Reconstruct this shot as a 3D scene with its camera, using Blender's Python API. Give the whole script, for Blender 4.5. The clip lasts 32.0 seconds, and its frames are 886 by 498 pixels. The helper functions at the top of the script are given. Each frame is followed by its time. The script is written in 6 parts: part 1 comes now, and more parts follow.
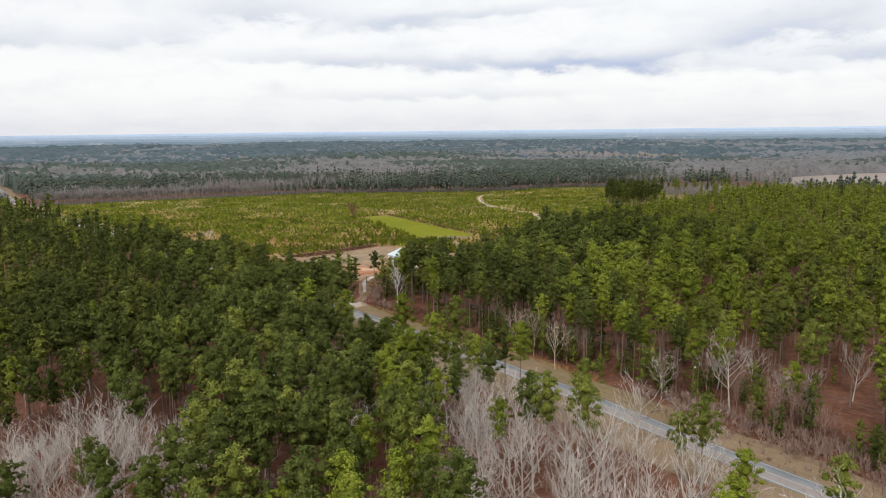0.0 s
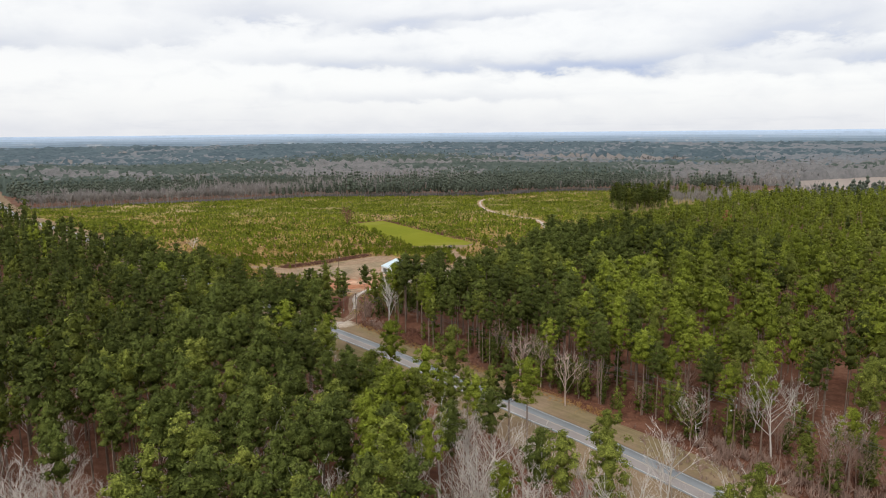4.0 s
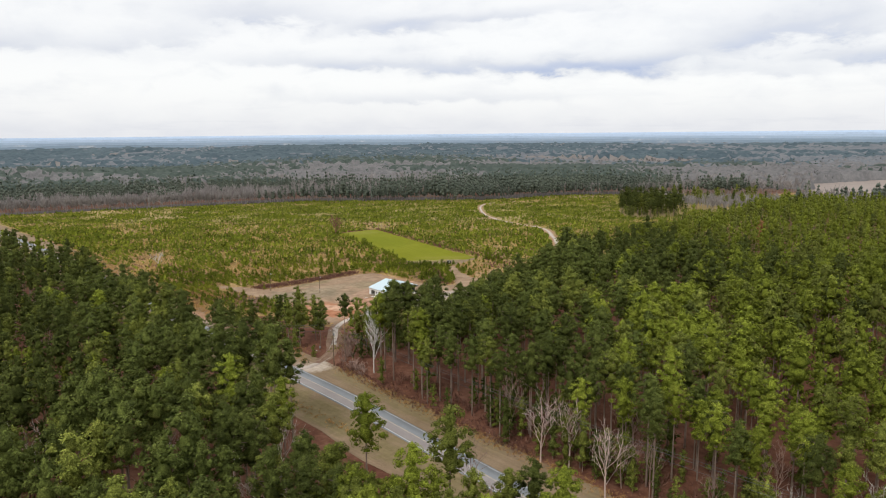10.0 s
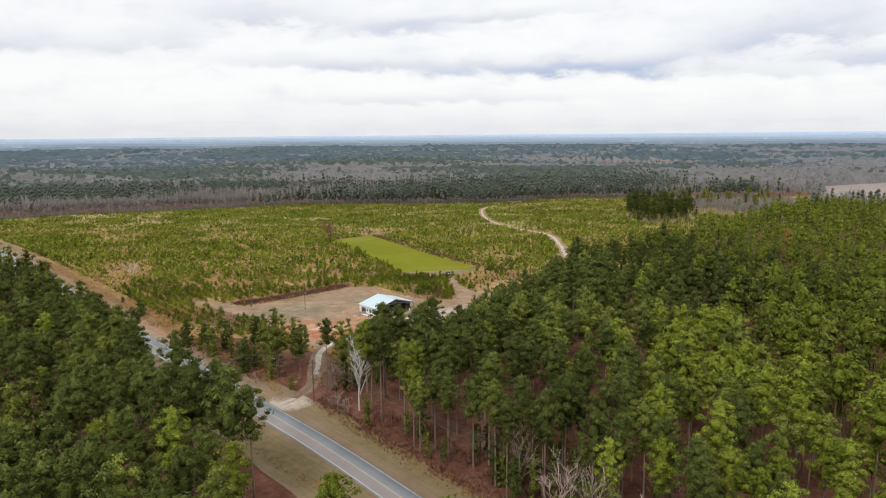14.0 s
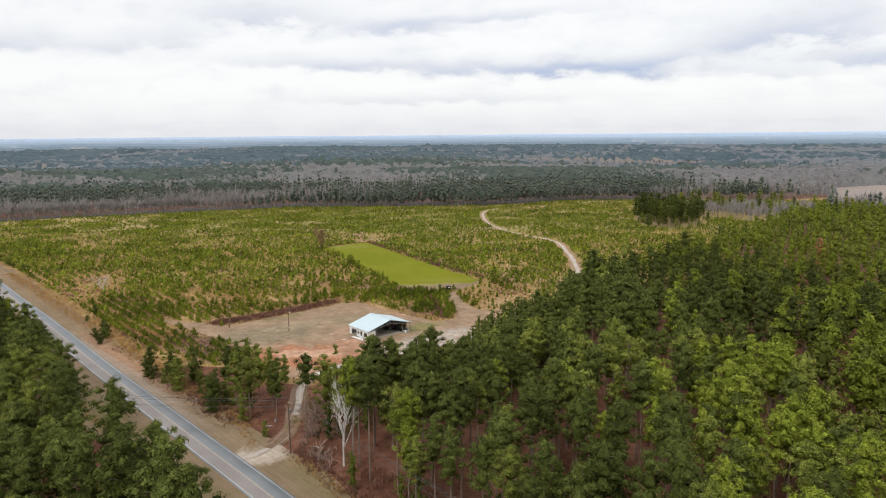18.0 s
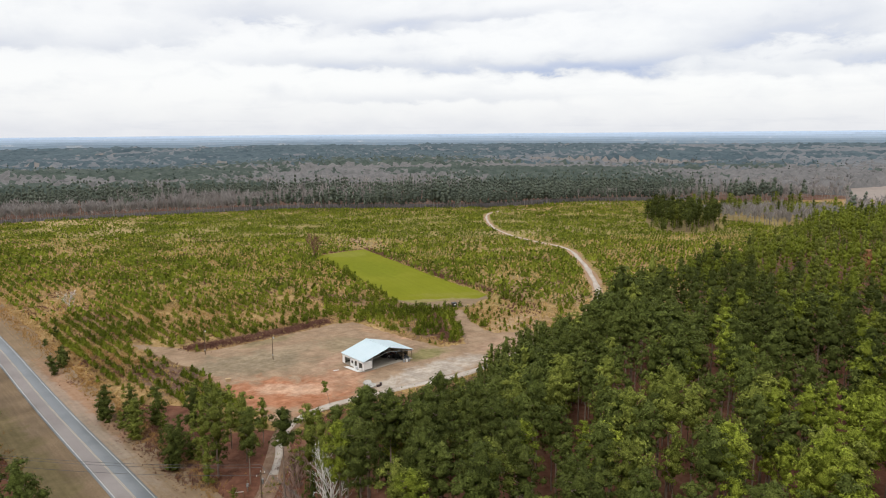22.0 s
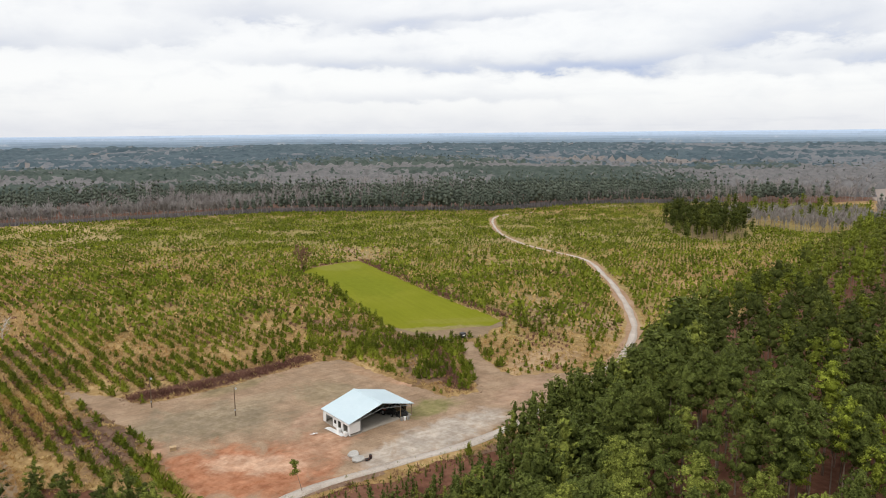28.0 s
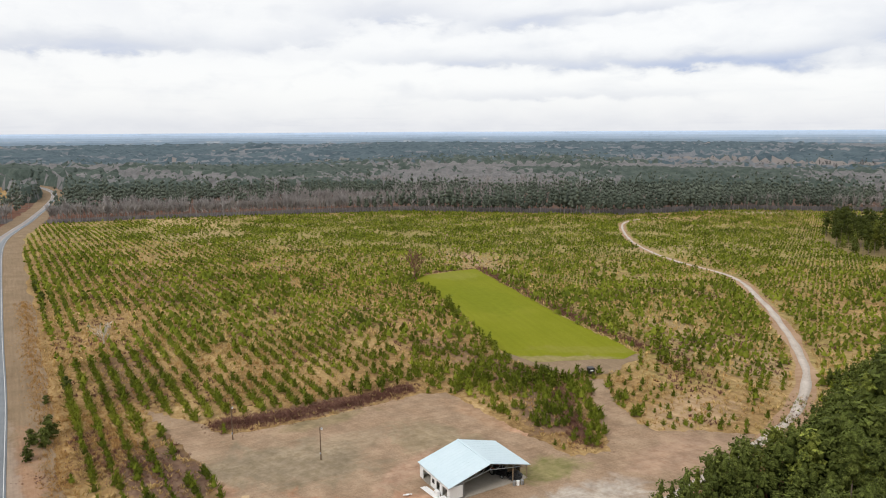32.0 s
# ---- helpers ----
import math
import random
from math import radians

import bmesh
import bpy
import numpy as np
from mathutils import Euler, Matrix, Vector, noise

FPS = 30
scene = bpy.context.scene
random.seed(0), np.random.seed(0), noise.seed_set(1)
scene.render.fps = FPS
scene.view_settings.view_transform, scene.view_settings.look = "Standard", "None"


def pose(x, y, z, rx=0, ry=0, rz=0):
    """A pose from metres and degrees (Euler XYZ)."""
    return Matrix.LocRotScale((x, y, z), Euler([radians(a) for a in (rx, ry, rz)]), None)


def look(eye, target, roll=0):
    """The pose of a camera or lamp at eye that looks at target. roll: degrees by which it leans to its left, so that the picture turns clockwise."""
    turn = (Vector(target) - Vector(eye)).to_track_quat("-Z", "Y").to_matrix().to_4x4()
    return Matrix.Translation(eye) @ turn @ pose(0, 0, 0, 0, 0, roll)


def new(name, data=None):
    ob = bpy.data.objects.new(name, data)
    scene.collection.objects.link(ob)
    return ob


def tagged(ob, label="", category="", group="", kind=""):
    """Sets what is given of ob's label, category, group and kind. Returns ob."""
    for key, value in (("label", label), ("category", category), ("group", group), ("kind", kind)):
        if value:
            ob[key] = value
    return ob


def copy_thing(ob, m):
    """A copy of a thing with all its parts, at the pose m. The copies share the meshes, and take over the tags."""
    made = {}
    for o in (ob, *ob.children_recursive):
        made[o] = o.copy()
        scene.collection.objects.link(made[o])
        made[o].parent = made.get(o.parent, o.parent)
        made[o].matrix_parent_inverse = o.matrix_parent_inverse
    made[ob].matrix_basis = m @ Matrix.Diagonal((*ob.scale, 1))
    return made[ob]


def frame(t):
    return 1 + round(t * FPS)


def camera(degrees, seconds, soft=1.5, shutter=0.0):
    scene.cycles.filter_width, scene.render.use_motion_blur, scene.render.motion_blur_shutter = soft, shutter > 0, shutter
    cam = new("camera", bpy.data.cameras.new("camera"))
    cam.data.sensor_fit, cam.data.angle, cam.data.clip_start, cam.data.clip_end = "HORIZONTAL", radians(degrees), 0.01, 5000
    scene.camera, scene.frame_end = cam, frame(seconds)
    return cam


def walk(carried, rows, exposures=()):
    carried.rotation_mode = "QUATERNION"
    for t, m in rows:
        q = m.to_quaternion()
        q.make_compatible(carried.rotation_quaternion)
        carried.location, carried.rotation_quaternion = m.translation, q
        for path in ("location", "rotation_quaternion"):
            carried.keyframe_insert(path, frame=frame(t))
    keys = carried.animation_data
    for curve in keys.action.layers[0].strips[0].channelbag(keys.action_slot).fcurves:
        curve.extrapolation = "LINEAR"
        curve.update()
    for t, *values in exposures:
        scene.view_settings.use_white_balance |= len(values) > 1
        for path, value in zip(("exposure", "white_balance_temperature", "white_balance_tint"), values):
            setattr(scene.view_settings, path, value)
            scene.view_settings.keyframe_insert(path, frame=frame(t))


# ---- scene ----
cam = camera(65.4, 32.0, 1.0)
PATH = [
    (0, (1.97, -0.68, 63.13), (1.935, 1.29, 62.788), -0.6),
    (1, (2.576, 3.67, 63.167), (2.54, 5.64, 62.826), -0.5),
    (2, (2.95, 9.288, 63.213), (2.914, 11.259, 62.874), -0.5),
    (3, (3.02, 15.747, 63.27), (2.983, 17.718, 62.933), -0.5),
    (6, (2.79, 37.741, 63.3), (2.753, 39.712, 62.964), -0.5),
    (9, (2.67, 59.718, 62.86), (2.637, 61.689, 62.526), -0.5),
    (12, (2.9, 80.35, 62.67), (2.866, 82.322, 62.339), -0.5),
    (14, (3.35, 93.121, 62.52), (3.314, 95.093, 62.19), -0.5),
    (17, (3.0, 113.453, 62.52), (2.966, 115.425, 62.19), -0.5),
    (19, (1.7, 127.35, 62.77), (1.668, 129.323, 62.439), -0.45),
    (21, (0.45, 142.1, 62.796), (0.419, 144.072, 62.463), -0.45),
    (23, (-0.391, 156.3, 62.634), (-0.424, 158.271, 62.3), -0.45),
    (25, (-1.233, 170.376, 62.327), (-1.268, 172.347, 61.991), -0.45),
    (28, (-2.148, 191.069, 61.818), (-2.183, 193.04, 61.483), -0.5),
    (30, (-2.75, 205.4, 61.74), (-2.786, 207.371, 61.401), -0.5),
    (30.3, (-2.9, 207.6, 61.78), (-2.945, 209.571, 61.44), -0.5),
    (30.4, (-2.95, 208.33, 61.79), (-3.085, 210.296, 61.45), -0.45),
    (30.5, (-3.0, 209.06, 61.8), (-3.325, 211.003, 61.46), -0.4),
    (30.6, (-3.05, 209.79, 61.81), (-3.435, 211.723, 61.47), -0.35),
    (31, (-3.286, 212.748, 61.87), (-3.672, 214.681, 61.53), -0.3),
    (32, (-4.088, 219.024, 61.95), (-4.471, 220.958, 61.611), -0.3),
]
walk(cam, [(t, look(eye, target, roll)) for t, eye, target, roll in PATH])

# ---------------------------------------------------------------- world, sun
SUN_AZ, SUN_EL = 205.0, 48.0      # compass bearing from +y, clockwise


def nd(nt, kind, **values):
    n = nt.nodes.new(kind)
    for k, v in values.items():
        n.inputs[k.replace("_", " ")].default_value = v
    return n


def build_world():
    w = bpy.data.worlds.new("world")
    scene.world = w
    w.use_nodes = True
    nt = w.node_tree
    nt.nodes.clear()
    L = nt.links.new
    out = nt.nodes.new("ShaderNodeOutputWorld")
    bg = nd(nt, "ShaderNodeBackground", Strength=1.0)
    sky = nt.nodes.new("ShaderNodeTexSky")
    sky.sky_type, sky.sun_disc = "NISHITA", False
    sky.sun_elevation, sky.sun_rotation = radians(SUN_EL), radians(SUN_AZ)
    dim = nt.nodes.new("ShaderNodeMix")
    dim.data_type, dim.blend_type = "RGBA", "MULTIPLY"
    dim.inputs[0].default_value = 1.0
    dim.inputs[7].default_value = (0.10, 0.10, 0.10, 1)
    L(sky.outputs[0], dim.inputs[6])
    tc = nt.nodes.new("ShaderNodeTexCoord")
    sep = nt.nodes.new("ShaderNodeSeparateXYZ")
    L(tc.outputs["Generated"], sep.inputs[0])

    def m(op, a, b=None, c=None, clamp=False):
        n = nt.nodes.new("ShaderNodeMath")
        n.operation, n.use_clamp = op, clamp
        for i, v in enumerate((a, b, c)):
            if v is None:
                continue
            if isinstance(v, (int, float)):
                n.inputs[i].default_value = v
            else:
                L(v, n.inputs[i])
        return n.outputs[0]

    x, y, z = sep.outputs[0], sep.outputs[1], sep.outputs[2]
    up = m("MAXIMUM", z, 0.0)
    den = m("ADD", up, 0.075)
    comb = nt.nodes.new("ShaderNodeCombineXYZ")
    L(m("DIVIDE", x, den), comb.inputs[0])
    L(m("DIVIDE", y, den), comb.inputs[1])
    off = nt.nodes.new("ShaderNodeVectorMath")
    off.operation = "ADD"
    off.inputs[1].default_value = (3.1, 1.7, 0.4)
    L(comb.outputs[0], off.inputs[0])
    big = nd(nt, "ShaderNodeTexNoise", Scale=0.8, Detail=6.0, Roughness=0.5, Distortion=0.3)
    L(off.outputs[0], big.inputs["Vector"])
    flat = nt.nodes.new("ShaderNodeVectorMath")
    flat.operation = "MULTIPLY"
    flat.inputs[1].default_value = (1.0, 1.0, 2.3)
    L(tc.outputs["Generated"], flat.inputs[0])
    fine = nd(nt, "ShaderNodeTexNoise", Scale=7.0, Detail=8.0, Roughness=0.52, Distortion=0.35)
    L(flat.outputs[0], fine.inputs["Vector"])
    lumps = nd(nt, "ShaderNodeTexNoise", Scale=17.0, Detail=8.0, Roughness=0.55, Distortion=0.2)
    L(flat.outputs[0], lumps.inputs["Vector"])
    # long dark cloud bases lying across the view
    az = m("ARCTAN2", x, y)
    el = m("ARCSINE", z)

    def base(a0, e0, wa, we, tilt=0.0):
        """A long cloud base: soft above, firmer along its lower edge."""
        da = m("DIVIDE", m("SUBTRACT", az, a0), wa)
        rise = m("SUBTRACT", m("SUBTRACT", el, e0), m("MULTIPLY", m("SUBTRACT", az, a0), tilt))
        rise = m("ADD", rise, m("MULTIPLY", m("SUBTRACT", lumps.outputs[0], 0.5), we * 4.5))
        wide = m("MULTIPLY_ADD", m("GREATER_THAN", rise, 0.0), we * 1.0, we * 0.62)
        de = m("DIVIDE", rise, wide)
        return m("POWER", 2.718, m("MULTIPLY", m("ADD", m("MULTIPLY", da, da), m("MULTIPLY", de, de)), -1.0))

    bands = m("MULTIPLY", base(0.15, 0.083, 0.15, 0.010, 0.0), 1.0)
    for args, k in (((-0.13, 0.091, 0.17, 0.008, -0.03), 0.6), ((0.44, 0.116, 0.11, 0.020, 0.05), 0.75), ((0.29, 0.092, 0.09, 0.009, 0.05), 0.45),
                    ((-0.08, 0.139, 0.08, 0.010, 0.05), 0.75), ((0.06, 0.156, 0.10, 0.005, 0.07), 0.45), ((-0.26, 0.155, 0.10, 0.015, 0.0), 0.5),
                    ((0.56, 0.086, 0.12, 0.008, 0.0), 0.6), ((0.40, 0.072, 0.10, 0.007, -0.03), 0.35), ((-0.66, 0.106, 0.16, 0.011, 0.03), 0.65),
                    ((-0.02, 0.046, 0.18, 0.006, 0.0), 0.3), ((-0.40, 0.118, 0.10, 0.014, 0.2), 0.3)):
        bands = m("ADD", bands, m("MULTIPLY", base(*args), k))
    low = m("DIVIDE", el, 0.034)
    bands = m("ADD", m("MULTIPLY", bands, m("MULTIPLY", m("SUBTRACT", el, 0.012), 40.0, clamp=True)), m("MULTIPLY", m("POWER", 2.718, m("MULTIPLY", m("MULTIPLY", low, low), -1.0)), 0.40))
    clear = m("MULTIPLY", m("SUBTRACT", el, 0.022), 28.0, clamp=True)
    puff = m("ADD", m("MULTIPLY", m("SUBTRACT", fine.outputs[0], 0.50), 0.6, clamp=True), m("MULTIPLY", m("SUBTRACT", lumps.outputs[0], 0.52), 0.6, clamp=True))
    puff = m("MULTIPLY", puff, clear)
    soft = m("MULTIPLY", m("SUBTRACT", big.outputs[0], 0.55), 0.5, clamp=True)
    dark = m("ADD", m("ADD", m("MULTIPLY", m("MULTIPLY", bands, m("MULTIPLY_ADD", lumps.outputs[0], 1.1, 0.4)), 0.85), soft), puff, clamp=True)
    ramp = nt.nodes.new("ShaderNodeValToRGB")
    e = ramp.color_ramp.elements
    e[0].position, e[0].color = 0.0, (1.03, 1.03, 1.03, 1)
    e[1].position, e[1].color = 1.0, (0.46, 0.54, 0.76, 1)
    mid = e.new(0.42)
    mid.color = (0.80, 0.82, 0.88, 1)
    L(dark, ramp.inputs[0])
    mix = nt.nodes.new("ShaderNodeMix")
    mix.data_type = "RGBA"
    mix.inputs[0].default_value = 0.9
    L(dim.outputs[2], mix.inputs[6])
    L(ramp.outputs[0], mix.inputs[7])
    L(mix.outputs[2], bg.inputs[0])
    L(bg.outputs[0], out.inputs[0])


build_world()
sun = new("sun", bpy.data.lights.new("sun", "SUN"))
sun.data.energy, sun.data.angle, sun.data.color = 1.5, radians(14), (1.0, 0.96, 0.90)
_a, _e = radians(SUN_AZ), radians(SUN_EL)
sun.matrix_world = look((math.sin(_a) * math.cos(_e) * 300, math.cos(_a) * math.cos(_e) * 300 + 200, math.sin(_e) * 300), (0, 200, 0))


# ---------------------------------------------------------------- materials
def material(name, colours, scale=1.0, scale2=None, rough=0.85, bump=0.0, bump_scale=8.0, metal=0.0, spec=0.3, island=0.0, obj=0.0, trans=0.0, detail=6.0, speck=0.0):
    """Colours from dark to light, mixed by noise at two scales in world metres; island and obj vary the brightness piece by piece."""
    mat = bpy.data.materials.new(name)
    mat.use_nodes = True
    nt = mat.node_tree
    L = nt.links.new
    b = nt.nodes["Principled BSDF"]
    b.inputs["Roughness"].default_value, b.inputs["Metallic"].default_value = rough, metal
    b.inputs["Specular IOR Level"].default_value = spec
    geo = nt.nodes.new("ShaderNodeNewGeometry")
    n1 = nd(nt, "ShaderNodeTexNoise", Scale=scale, Detail=detail, Roughness=0.6)
    n2 = nd(nt, "ShaderNodeTexNoise", Scale=scale2 or scale * 9, Detail=4.0, Roughness=0.65)
    for n in (n1, n2):
        L(geo.outputs["Position"], n.inputs["Vector"])
    add = nt.nodes.new("ShaderNodeMath")
    add.operation = "MULTIPLY_ADD"
    add.inputs[1].default_value = 0.45
    L(n2.outputs[0], add.inputs[0])
    sc = nt.nodes.new("ShaderNodeMath")
    sc.operation = "MULTIPLY"
    sc.inputs[1].default_value = 0.55
    L(n1.outputs[0], sc.inputs[0])
    L(sc.outputs[0], add.inputs[2])
    ramp = nt.nodes.new("ShaderNodeValToRGB")
    el = ramp.color_ramp.elements
    k = len(colours)
    lo, hi = 0.34, 0.66
    el[0].position, el[1].position = lo, hi
    el[0].color, el[1].color = (*colours[0], 1), (*colours[-1], 1)
    for i, c in enumerate(colours[1:-1], 1):
        el.new(lo + (hi - lo) * i / (k - 1)).color = (*c, 1)
    L(add.outputs[0], ramp.inputs[0])
    colour = ramp.outputs[0]
    for amount, kind, socket in ((island, "ShaderNodeNewGeometry", "Random Per Island"), (obj, "ShaderNodeObjectInfo", "Random")):
        if amount:
            src = nt.nodes.new(kind)
            mr = nt.nodes.new("ShaderNodeMapRange")
            mr.inputs["To Min"].default_value, mr.inputs["To Max"].default_value = 1 - amount, 1 + amount
            L(src.outputs[socket], mr.inputs["Value"])
            hs = nt.nodes.new("ShaderNodeHueSaturation")
            L(mr.outputs[0], hs.inputs["Value"])
            L(colour, hs.inputs["Color"])
            colour = hs.outputs[0]
    if speck:
        tn = nd(nt, "ShaderNodeTexNoise", Scale=speck, Detail=2.0, Roughness=0.6)
        L(geo.outputs["Position"], tn.inputs["Vector"])
        tr_ = nt.nodes.new("ShaderNodeMapRange")
        for s_, v in (("From Min", 0.34), ("From Max", 0.66), ("To Min", 0.38), ("To Max", 1.72)):
            tr_.inputs[s_].default_value = v
        L(tn.outputs[0], tr_.inputs["Value"])
        th = nt.nodes.new("ShaderNodeHueSaturation")
        L(tr_.outputs[0], th.inputs["Value"])
        L(colour, th.inputs["Color"])
        colour = th.outputs[0]
    L(colour, b.inputs["Base Color"])
    if bump:
        bn = nd(nt, "ShaderNodeTexNoise", Scale=bump_scale, Detail=5.0)
        L(geo.outputs["Position"], bn.inputs["Vector"])
        bp = nd(nt, "ShaderNodeBump", Strength=bump, Distance=0.1)
        L(bn.outputs[0], bp.inputs["Height"])
        L(bp.outputs[0], b.inputs["Normal"])
    if trans:
        tr = nt.nodes.new("ShaderNodeBsdfTranslucent")
        L(colour, tr.inputs["Color"])
        mx = nd(nt, "ShaderNodeMixShader", Fac=trans)
        L(b.outputs[0], mx.inputs[1])
        L(tr.outputs[0], mx.inputs[2])
        L(mx.outputs[0], nt.nodes["Material Output"].inputs[0])
    return mat


M_GRAVEL = material("pale_gravel", [(0.37, 0.30, 0.245), (0.50, 0.435, 0.375), (0.60, 0.54, 0.485)], 0.2, 2.5, bump=0.4, bump_scale=9)
M_ASPHALT = material("worn_asphalt", [(0.205, 0.222, 0.238), (0.255, 0.272, 0.288), (0.300, 0.315, 0.330)], 0.15, 4.0, rough=0.9, bump=0.15, bump_scale=30)
M_LANE_WARM = material("pinkish_worn_asphalt", [(0.255, 0.222, 0.212), (0.305, 0.272, 0.260), (0.345, 0.312, 0.298)], 0.15, 4.0, rough=0.9, bump=0.15, bump_scale=30)
M_LINE = material("white_road_paint", [(0.55, 0.55, 0.55), (0.70, 0.70, 0.69)], 0.5, 5, rough=0.7)
M_YELLOW = material("faded_yellow_paint", [(0.46, 0.38, 0.29), (0.54, 0.45, 0.35)], 0.5, 5, rough=0.7)
M_BARK = material("pine_bark", [(0.18, 0.125, 0.095), (0.30, 0.225, 0.18)], 0.6, 3, bump=0.3)
M_NEEDLE = material("pine_needles", [(0.086, 0.1, 0.017), (0.143, 0.162, 0.031), (0.211, 0.227, 0.046)], 0.14, 0.9, rough=0.8, spec=0.08, island=0.36, obj=0.22, trans=0.12, bump=0.8, bump_scale=5.0, speck=6.5)
M_NEEDLE_DARK = material("dark_pine_needles", [(0.046, 0.058, 0.015), (0.078, 0.095, 0.021), (0.122, 0.138, 0.033)], 0.14, 0.9, rough=0.8, spec=0.08, island=0.36, obj=0.22, trans=0.12, bump=0.8, bump_scale=5.0, speck=6.5)
M_NEEDLE_LIGHT = material("yellowish_pine_needles", [(0.109, 0.129, 0.015), (0.168, 0.199, 0.024), (0.231, 0.255, 0.039)], 0.14, 0.9, rough=0.8, spec=0.08, island=0.36, obj=0.22, trans=0.12, bump=0.8, bump_scale=5.0, speck=6.5)
NEEDLES = [M_NEEDLE, M_NEEDLE_DARK, M_NEEDLE_LIGHT]
M_YOUNG = material("young_pine_needles", [(0.066, 0.090, 0.010), (0.150, 0.178, 0.018), (0.285, 0.298, 0.038)], 0.05, 0.6, rough=0.7, spec=0.1, island=0.5, trans=0.35)
# Far pine colours hold distance haze: lifted and bluer, the remote one most.
M_FARPINE = material("distant_pine", [(0.054, 0.069, 0.052), (0.086, 0.104, 0.078), (0.126, 0.144, 0.108)], 0.02, 0.25, island=0.20)
M_FARPINE_HAZE = material("hazed_remote_pine", [(0.046, 0.073, 0.090), (0.064, 0.096, 0.114), (0.092, 0.127, 0.142)], 0.008, 0.1)
M_FARBARE = material("distant_bare_wood", [(0.20, 0.18, 0.168), (0.275, 0.252, 0.24), (0.36, 0.335, 0.32)], 0.02, 0.2, island=0.18)
# Treetop sheet colours: darkened for the crown shade the sheet lacks.
M_FARTOP = material("far_pine_tops", [(0.032, 0.047, 0.039), (0.056, 0.076, 0.063), (0.092, 0.114, 0.094)], 0.03, 0.22)
M_FARMOUND = material("far_bare_wood", [(0.108, 0.106, 0.108), (0.152, 0.147, 0.147), (0.212, 0.203, 0.200)], 0.03, 0.22)
# Leafless woods farther off, with blue distance haze mixed into the colour.
M_FARMOUND_HAZE = material("hazed_remote_bare_wood", [(0.115, 0.130, 0.148), (0.150, 0.161, 0.175), (0.200, 0.205, 0.212)], 0.01, 0.1)
M_FALLOW = material("fallow_ground", [(0.25, 0.205, 0.18), (0.34, 0.285, 0.25)], 0.03, 0.4)
M_OPEN = material("remote_open_ground", [(0.17, 0.155, 0.145), (0.24, 0.215, 0.20)], 0.01, 0.1)
M_BARE = material("bare_branches", [(0.43, 0.385, 0.35), (0.58, 0.53, 0.485), (0.71, 0.665, 0.62)], 0.2, 1.5, island=0.2)
M_PINKBARE = material("bare_reddish_twigs", [(0.25, 0.165, 0.13), (0.38, 0.265, 0.215)], 0.2, 1.5, island=0.2)
M_BRUSH = material("dead_brush", [(0.120, 0.050, 0.036), (0.195, 0.096, 0.068), (0.29, 0.165, 0.112)], 0.3, 2, island=0.3)
M_STRAW = material("dry_grass", [(0.40, 0.265, 0.095), (0.58, 0.42, 0.19)], 0.2, 2, island=0.25)
M_SEDGE = material("rusty_sedge", [(0.38, 0.215, 0.070), (0.52, 0.32, 0.125)], 0.2, 2, island=0.25)
M_ROOF = material("pale_blue_roof_steel", [(0.54, 0.66, 0.71), (0.60, 0.71, 0.76)], 0.3, 2, rough=0.45, spec=0.4)
M_WHITE = material("white_siding", [(0.76, 0.76, 0.74), (0.86, 0.86, 0.85)], 0.4, 3, rough=0.6)
M_STEEL = material("galvanised_steel", [(0.33, 0.34, 0.35), (0.45, 0.46, 0.47)], 0.5, 6, rough=0.5, metal=0.6)
M_CONC = material("dusty_concrete", [(0.28, 0.25, 0.21), (0.37, 0.33, 0.28)], 0.3, 3, bump=0.1)
M_WOOD = material("weathered_wood", [(0.20, 0.14, 0.09), (0.32, 0.24, 0.16)], 0.6, 5)
M_POLE = material("pole_wood", [(0.13, 0.085, 0.055), (0.21, 0.145, 0.10)], 0.6, 5)
M_BLACK = material("black_painted_metal", [(0.012, 0.012, 0.013), (0.03, 0.03, 0.03)], 1, 6, rough=0.4)
M_RUBBER = material("tyre_rubber", [(0.015, 0.015, 0.015), (0.03, 0.03, 0.03)], 1, 6, rough=0.9)
M_LAMP = material("lamp_glass", [(0.75, 0.76, 0.78), (0.85, 0.85, 0.86)], 1, 6, rough=0.3)
M_TAN = material("tan_plywood", [(0.42, 0.29, 0.16), (0.52, 0.38, 0.23)], 0.8, 5)
M_RED = material("rust_red_steel", [(0.16, 0.045, 0.03), (0.24, 0.075, 0.045)], 1, 5, rough=0.6)
M_WIRE = material("cable", [(0.10, 0.10, 0.10), (0.16, 0.16, 0.16)], 1, 5)


